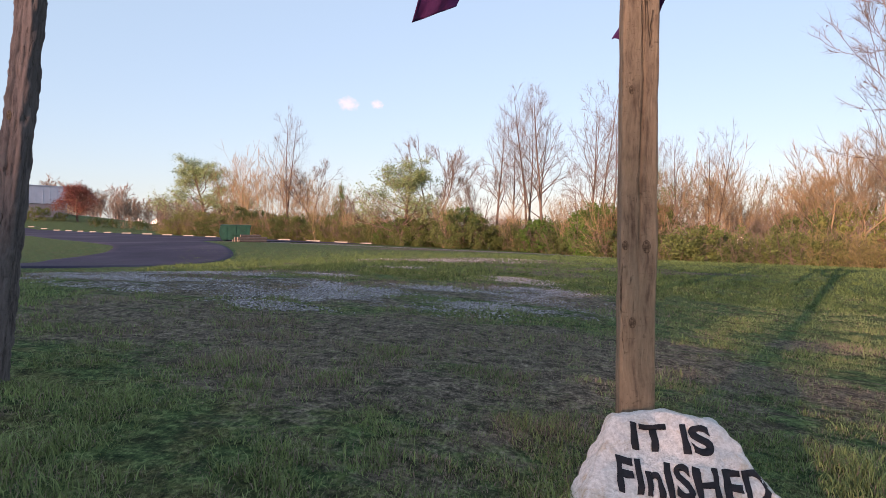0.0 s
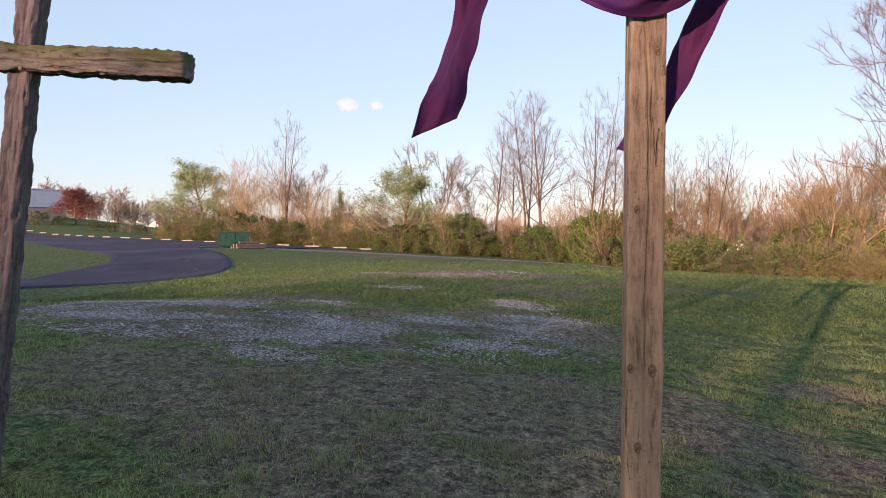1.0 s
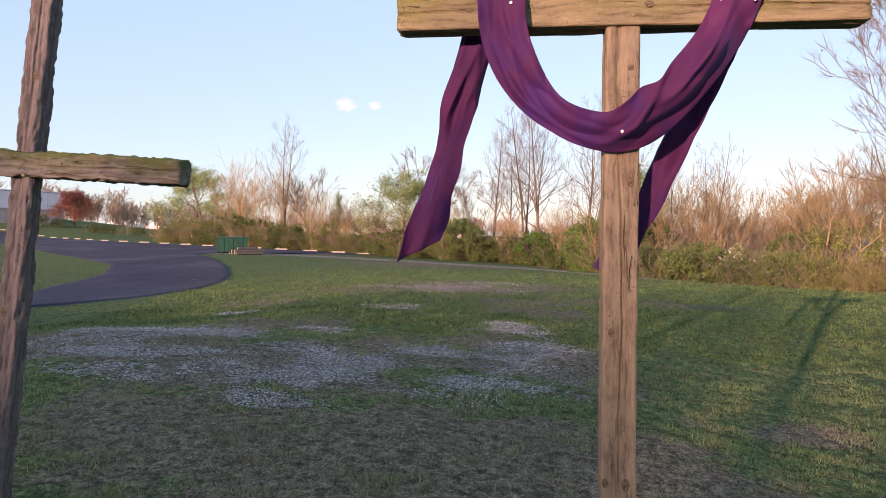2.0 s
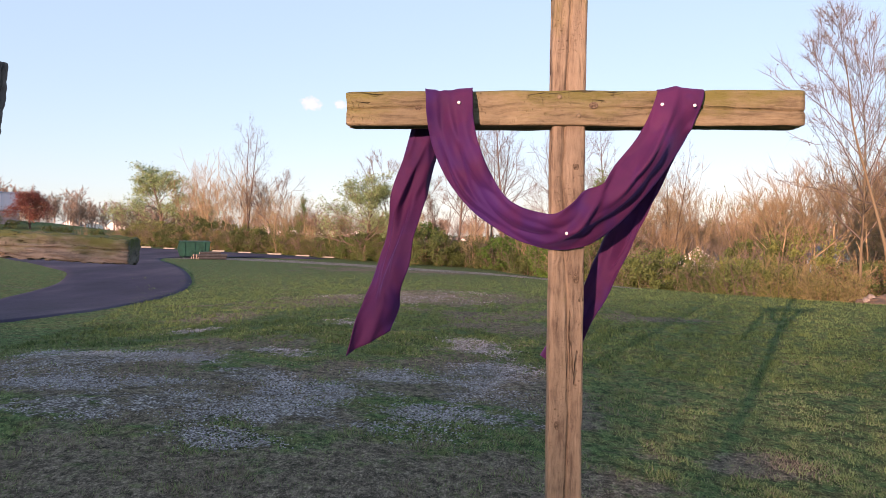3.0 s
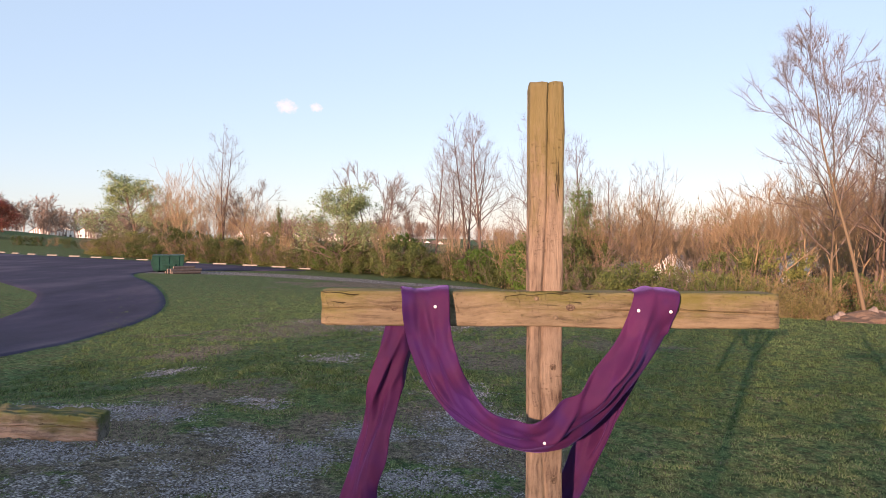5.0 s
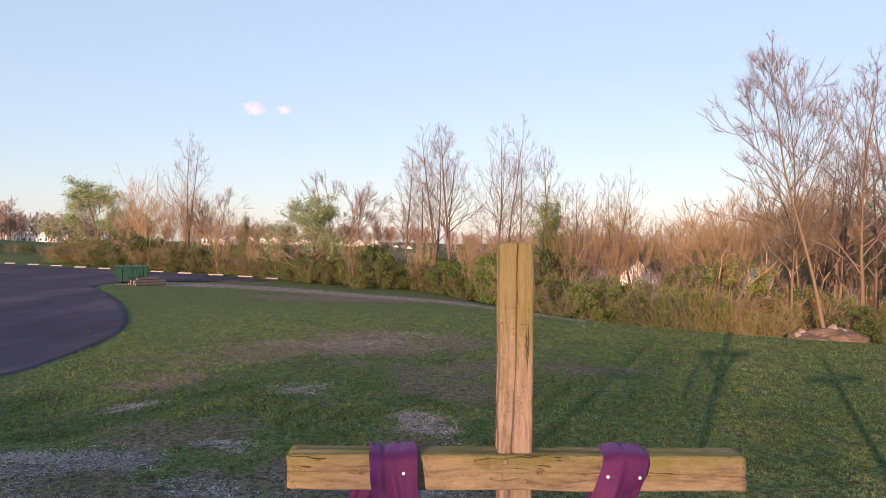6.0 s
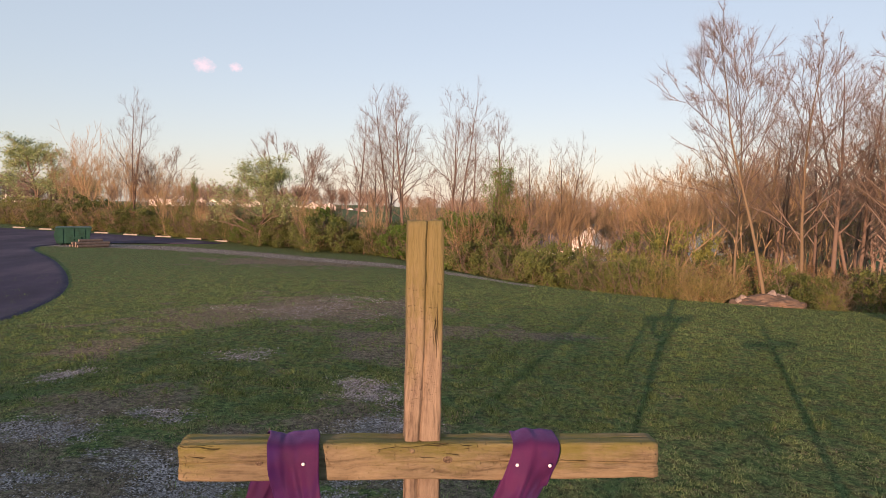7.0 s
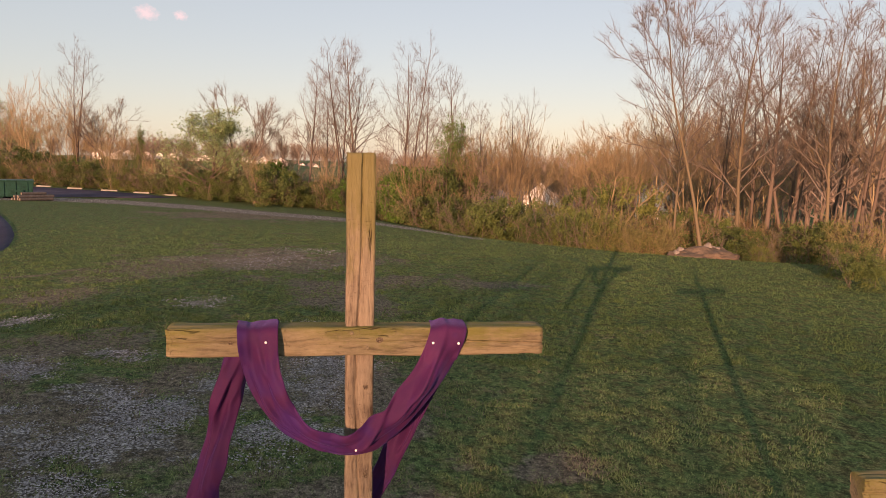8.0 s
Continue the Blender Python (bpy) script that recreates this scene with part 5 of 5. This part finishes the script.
def dumpster():
    x, y = -24.6, 53.6
    top = empty("dumpster", placed(x, y, 24, dz=0), "dark green steel dumpster standing beside the asphalt", "dumpster")
    bm = bmesh.new()
    prof = [(-1.15, 0.12), (1.05, 0.12), (1.2, 1.25), (-1.2, 1.25), (-1.35, 0.75)]
    f0 = [bm.verts.new((px, -0.75, pz)) for px, pz in prof]
    f1 = [bm.verts.new((px, 0.75, pz)) for px, pz in prof]
    bm.faces.new(f0)
    bm.faces.new(list(reversed(f1)))
    for i in range(5):
        j = (i + 1) % 5
        bm.faces.new((f0[j], f0[i], f1[i], f1[j]))
    bmesh.ops.recalc_face_normals(bm, faces=bm.faces)
    bmesh.ops.bevel(bm, geom=list(bm.edges), offset=0.02, segments=1, affect="EDGES")
    part("body", bm, M_GREEN_STEEL, top)
    part("rim", box(2.5, 1.58, 0.08, (0, 0, 1.27), 0.015), M_GREEN_STEEL, top)
    for dx in (-0.6, 0.6):
        part("lid", box(1.18, 1.5, 0.05, (dx, 0, 1.335), 0.015, turn=pose(0, 0, 0, 2, 0, 0)), M_GREEN_STEEL, top)
    for dx in (-0.75, 0.0, 0.75):
        part("rib", box(0.08, 0.06, 1.05, (dx, -0.775, 0.68), 0.01), M_GREEN_STEEL, top)
    for s in (-1, 1):
        part("fork_pocket", box(0.9, 0.12, 0.16, (0.05, -0.82 * -s if s > 0 else -0.82, 0.55), 0.01), M_GREEN_STEEL, top)
    for dx in (-0.9, 0.9):
        part("skid", box(0.14, 1.3, 0.12, (dx, 0, 0.06), 0.01), M_GREEN_STEEL, top)


dumpster()


def timber_pile():
    x, y = -22.5, 51.6
    top = empty("timber_pile", placed(x, y, 45, dz=0), "pile of old grey landscape timbers beside the dumpster", "timber pile")
    rnd = random.Random(4)
    turn = pose(0, 0, 0, 0, 90, 0)
    for layer, count in ((0, 5), (1, 4), (2, 1)):
        for k in range(count):
            yy, zz = (k - count / 2) * 0.24, 0.11 + layer * 0.19
            ln = rnd.uniform(2.1, 2.7) * (0.65 if layer == 2 else 1)
            log = part("timber", rod(0.105, ln, (0.1 * rnd.uniform(-1, 1), yy, zz), turn, 10), M_LOG, top)
            part("cut_end", rod(0.095, 0.01, (log.bound_box[0][0] - 0.004, yy, zz), turn, 10), M_LOG_END, log)


timber_pile()


def kerb_stops():
    line = smooth_line([(-16.5, 66.2), (-20.98, 69.2), (-25.9, 70.9), (-30.73, 73.0), (-38.9, 76.6), (-47.9, 80.6), (-55.9, 84.0), (-69.2, 92.4), (-88, 102)], 22)
    first = None
    for i, (x, y) in enumerate(line[:-1]):
        x2, y2 = line[i + 1]
        a = math.degrees(math.atan2(y2 - y, x2 - x))
        m = placed(x, y, a, dz=0.02)
        if first is None:
            bm = box(1.8, 0.16, 0.13, (0, 0, 0.065))
            bmesh.ops.bevel(bm, geom=[e for e in bm.edges if all(v.co.z > 0.1 for v in e.verts)], offset=0.04, segments=2, affect="EDGES")
            first = part("parking_stop", bm, M_CONCRETE, None)
            tagged(first, "weathered pale concrete parking stop along the asphalt", "parking stop", "row of parking stops")
            first.matrix_basis = m
        else:
            copy_thing(first, m)


kerb_stops()


def rock_heap():
    """Low heap of soil with field stones under the leaning tree."""
    x, y = seen_at(29.1, 35.0)
    top = empty("stone_heap", placed(x, y, 0, dz=0), "low heap of soil and field stones under a leaning tree", "stone heap")
    bm = bmesh.new()
    bmesh.ops.create_icosphere(bm, subdivisions=4, radius=1.0)
    for v in bm.verts:
        e = 1 + 0.25 * noise.noise(v.co * 2.2) + 0.1 * noise.noise(v.co * 6)
        v.co = (v.co.x * 1.7 * e, v.co.y * 1.1 * e, max(-0.15, v.co.z * 0.55 * e))
    part("soil", bm, M_SOIL, top)
    rnd = random.Random(8)
    for i in range(9):
        b2 = bmesh.new()
        bmesh.ops.create_icosphere(b2, subdivisions=2, radius=1.0)
        s = rnd.uniform(0.10, 0.24)
        o = Vector((rnd.random() * 9, i, 0))
        for v in b2.verts:
            v.co = v.co * s * (1 + 0.3 * noise.noise(v.co * 1.4 + o))
        a, r = rnd.uniform(0, 6.283), rnd.uniform(0.3, 1.3)
        px, py = math.cos(a) * r * 1.4, math.sin(a) * r * 0.8
        part("field_stone", b2, M_ROCK, top).location = (px, py, 0.5 * max(0, 1 - (px / 1.8) ** 2 - (py / 1.2) ** 2) + 0.05)


rock_heap()

# ---- buildings ----


def house(x, y, turn, w, d, h, roof, label, wall_mat=None, roof_mat=None, storeys=2, deck=False, low=0.0):
    """A gabled house: its gable ends face local -y and +y."""
    wall_mat, roof_mat = wall_mat or M_SIDING, roof_mat or M_SHINGLE
    top = empty("house", placed(x, y, turn, dz=-low), label, "house", "houses beyond the trees")
    bm = bmesh.new()
    pts = [(-w / 2, -0.8), (w / 2, -0.8), (w / 2, h), (0, h + roof), (-w / 2, h)]
    f0, f1 = [bm.verts.new((a, -d / 2, b)) for a, b in pts], [bm.verts.new((a, d / 2, b)) for a, b in pts]
    bm.faces.new(f0)
    bm.faces.new(list(reversed(f1)))
    for i in (0, 1, 4):
        j = (i + 1) % 5
        bm.faces.new((f0[j], f0[i], f1[i], f1[j]))
    part("wall", bm, wall_mat, top)
    slope = math.atan2(roof, w / 2)
    ln = math.hypot(roof, w / 2) + 0.45
    for s in (-1, 1):
        c = (s * (w / 4 + 0.15), 0, h + roof / 2 - 0.05)
        part("roof", box(ln, d + 0.8, 0.16, (c[0], c[1], c[2] + 0.08), 0, turn=Matrix.Rotation(s * slope, 4, "Y")), roof_mat, top)
    part("chimney", box(0.7, 0.7, 1.6, (w * 0.18, d * 0.1, h + roof * 0.75), 0.03), M_BROWN_SHINGLE, top)
    for st in range(storeys):
        for k in (-1, 0, 1):
            wx, wz = k * w * 0.29, 1.5 + st * 2.7
            win = part("window", box(1.15, 0.10, 1.45, (wx, -d / 2 - 0.02, wz), 0.02), M_SIDING, top)
            part("pane", box(0.92, 0.06, 1.22, (wx, -d / 2 - 0.06, wz)), M_PANE, win)
    for k in (-1, 1):
        win = part("window", box(0.10, 1.1, 1.4, (-w / 2 - 0.02, k * d * 0.25, 1.5 + (storeys - 1) * 2.7), 0.02), M_SIDING, top)
        part("pane", box(0.06, 0.88, 1.18, (-w / 2 - 0.06, k * d * 0.25, 1.5 + (storeys - 1) * 2.7)), M_PANE, win)
    if deck:
        part("deck", box(4.0, 3.0, 0.2, (w / 2 + 2.0, -d / 2 + 1.5, 2.6), 0.02), M_LOG, top)
        for dx in (0.4, 3.6):
            part("deck_post", box(0.2, 0.2, 3.4, (w / 2 + dx, -d / 2 + 0.3, 0.9), 0.01), M_LOG, top)
        part("deck_rail", box(4.0, 0.1, 0.12, (w / 2 + 2.0, -d / 2 + 0.1, 3.6), 0.01), M_SIDING, top)
    return top


# white houses behind the wood on the right
house(*seen_at(16.1, 108), -22, 5.0, 9, 6.0, 2.0, "white two-storey house with a deck, half hidden by trees", deck=True, low=2.2)
house(*seen_at(14.4, 116), 60, 7.0, 9, 3.4, 2.2, "white house behind bare trees", storeys=1, low=1.3)
house(*seen_at(19.7, 114), 76, 8.0, 10, 3.2, 2.4, "low tan house behind bare trees", M_TAN_SIDING, M_BROWN_SHINGLE, 1, low=0.6)
house(*seen_at(25.4, 100), -20, 7.0, 10, 5.4, 2.2, "white two-storey house among bare trees", deck=True, low=0.9)
house(*seen_at(28.0, 108), 64, 8.0, 10, 3.6, 2.4, "pale house among bare trees", storeys=1, low=0.6)
# roofs of the estate far beyond the hedge
for i in range(17):
    b, dist = -18.0 + i * 1.02 + 0.3 * math.sin(i * 2.3), 430 + 90 * abs(math.sin(i * 1.7))
    x, y = seen_at(b, dist)
    ridge = 3.67 + dist * float(np.interp(b, [-17, -13.7, -7.7, -4.4, -2.6], [0.0085, 0.0052, 0.0030, 0.0, -0.0070])) + 1.2 * math.sin(i * 3.1)
    house(x, y, 20 + 17 * math.sin(i * 1.3), 6.5 + (i % 3), 10, 3.2, 2.6, "white-gabled house of an estate far beyond the hedge", None, M_SHINGLE if i % 3 else M_BROWN_SHINGLE, 1, low=float(height(x, y)) + 5.8 - ridge)
for b, dist, turn in ((-31.6, 400, 15), (-30.2, 410, 30), (-28.6, 390, 10), (-27.1, 380, 25)):
    x, y = seen_at(b, dist)
    house(x, y, turn, 8.5, 11, 3.4, 2.8, "pale house beyond the grass bank", storeys=1, low=float(height(x, y)) + 6.2 - 8.6)


def grey_building():
    """Long hall: grey block below, pale blue metal above."""
    top = empty("hall", Matrix.Translation((-111.0, 108.7, 3.0)) @ pose(0, 0, 0, 0, 0, 58), "long hall with pale blue metal above grey block walls", "building")
    part("block_wall", box(46, 30, 3.4, (0, 0, 1.4)), M_GREY_BLOCK, top)
    part("metal_wall", box(46.3, 30.3, 3.2, (0, 0, 4.7)), M_BLUE_METAL, top)
    for i in range(38):
        part("metal_rib", box(0.06, 0.02, 3.1, (-22.8 + i * 1.22, -15.16, 4.7)), M_BLUE_METAL, top)
    part("eave", box(46.6, 30.6, 0.16, (0, 0, 6.36), 0.03), M_BLUE_METAL, top)


grey_building()

# ---- two small clouds ----


def cloud(bearing, tall, wide, high):
    """A small far cloud against the sky."""
    x, y = seen_at(bearing, 1900)
    bm = bmesh.new()
    bmesh.ops.create_circle(bm, cap_ends=True, segments=32, radius=1.0)
    ob = part("cloud", bm, M_CLOUD, None)
    ob.matrix_basis = Matrix.Translation((x, y, tall)) @ pose(0, 0, 0, 90, 0, -bearing) @ Matrix.Diagonal((wide, high, 1, 1))
    tagged(ob, "small soft pinkish-white evening cloud in a clear sky", "cloud", "small clouds", "structure")


cloud(-14.62, 346, 40, 30)
cloud(-12.3, 346, 24, 19)


def shade_belt():
    """Unseen belt added far behind the camera to shade the near lawn: a dense foot, and bare stems above it that let
    half of the sun through.
    """
    sx, sy = SUN_AZ
    rx, ry = -sy, sx
    tan = math.tan(SUN_ELEV)
    back = 60.0
    rnd = random.Random(12)
    us = np.arange(-120, 40.1, 0.5)
    # heights set by where the shade should end on lawn and crosses
    line = np.interp(us, [-120, -60, -30, -15, -8, -3, -1.5, 0, 2, 6, 14, 40], [2.5, 2.0, 1.4, 1.2, 1.25, 1.3, 1.0, 0.15, -0.2, -0.4, -0.6, -0.9])
    verts, faces = [], []
    for i, u in enumerate(us):
        zt = line[i] + back * tan + 0.35 * noise.noise((u * 0.8, 0, 0)) + 0.2 * noise.noise((u * 2.5, 3, 0))
        for dd, z in ((0, -2.0), (0, zt - 0.6), (2.0, zt), (4.0, zt - 0.8), (4.0, -2.0)):
            verts.append((sx * (back + dd) + rx * u, sy * (back + dd) + ry * u, z))
    for i in range(len(us) - 1):
        for k in range(4):
            faces.append((i * 5 + k, i * 5 + k + 1, (i + 1) * 5 + k + 1, (i + 1) * 5 + k))
    tubes = []
    for u in np.arange(-12, 40, 0.33):
        u += rnd.uniform(-0.09, 0.09)
        foot = back * tan + float(np.interp(u, us, line))
        tall = float(np.interp(u, [-12, -3, 0, 3, 12, 40], [1.6, 1.9, 2.5, 2.6, 2.4, 2.0])) * rnd.uniform(0.75, 1.15)
        p = [(sx * (back + 1) + rx * (u + w), sy * (back + 1) + ry * (u + w), foot - 1.0 + (tall + 1.0) * k / 4) for k, w in enumerate((0, 0.05, rnd.uniform(-0.1, 0.1), rnd.uniform(-0.15, 0.15), rnd.uniform(-0.2, 0.2)))]
        tubes.append((p, [0.12, 0.12, 0.11, 0.09, 0.03], 6))
    me = tubes_to_mesh("tree_belt", tubes, M_BARK)
    k0 = len(verts)
    verts += [tuple(v.co) for v in me.vertices]
    faces += [tuple(k0 + i for i in p.vertices) for p in me.polygons]
    bpy.data.meshes.remove(me)
    tagged(new("tree_belt", smooth_mesh("tree_belt", verts, faces, M_BARK, False)), "unseen belt of bare stems added behind the lawn to shade it", "backdrop", kind="structure")


shade_belt()
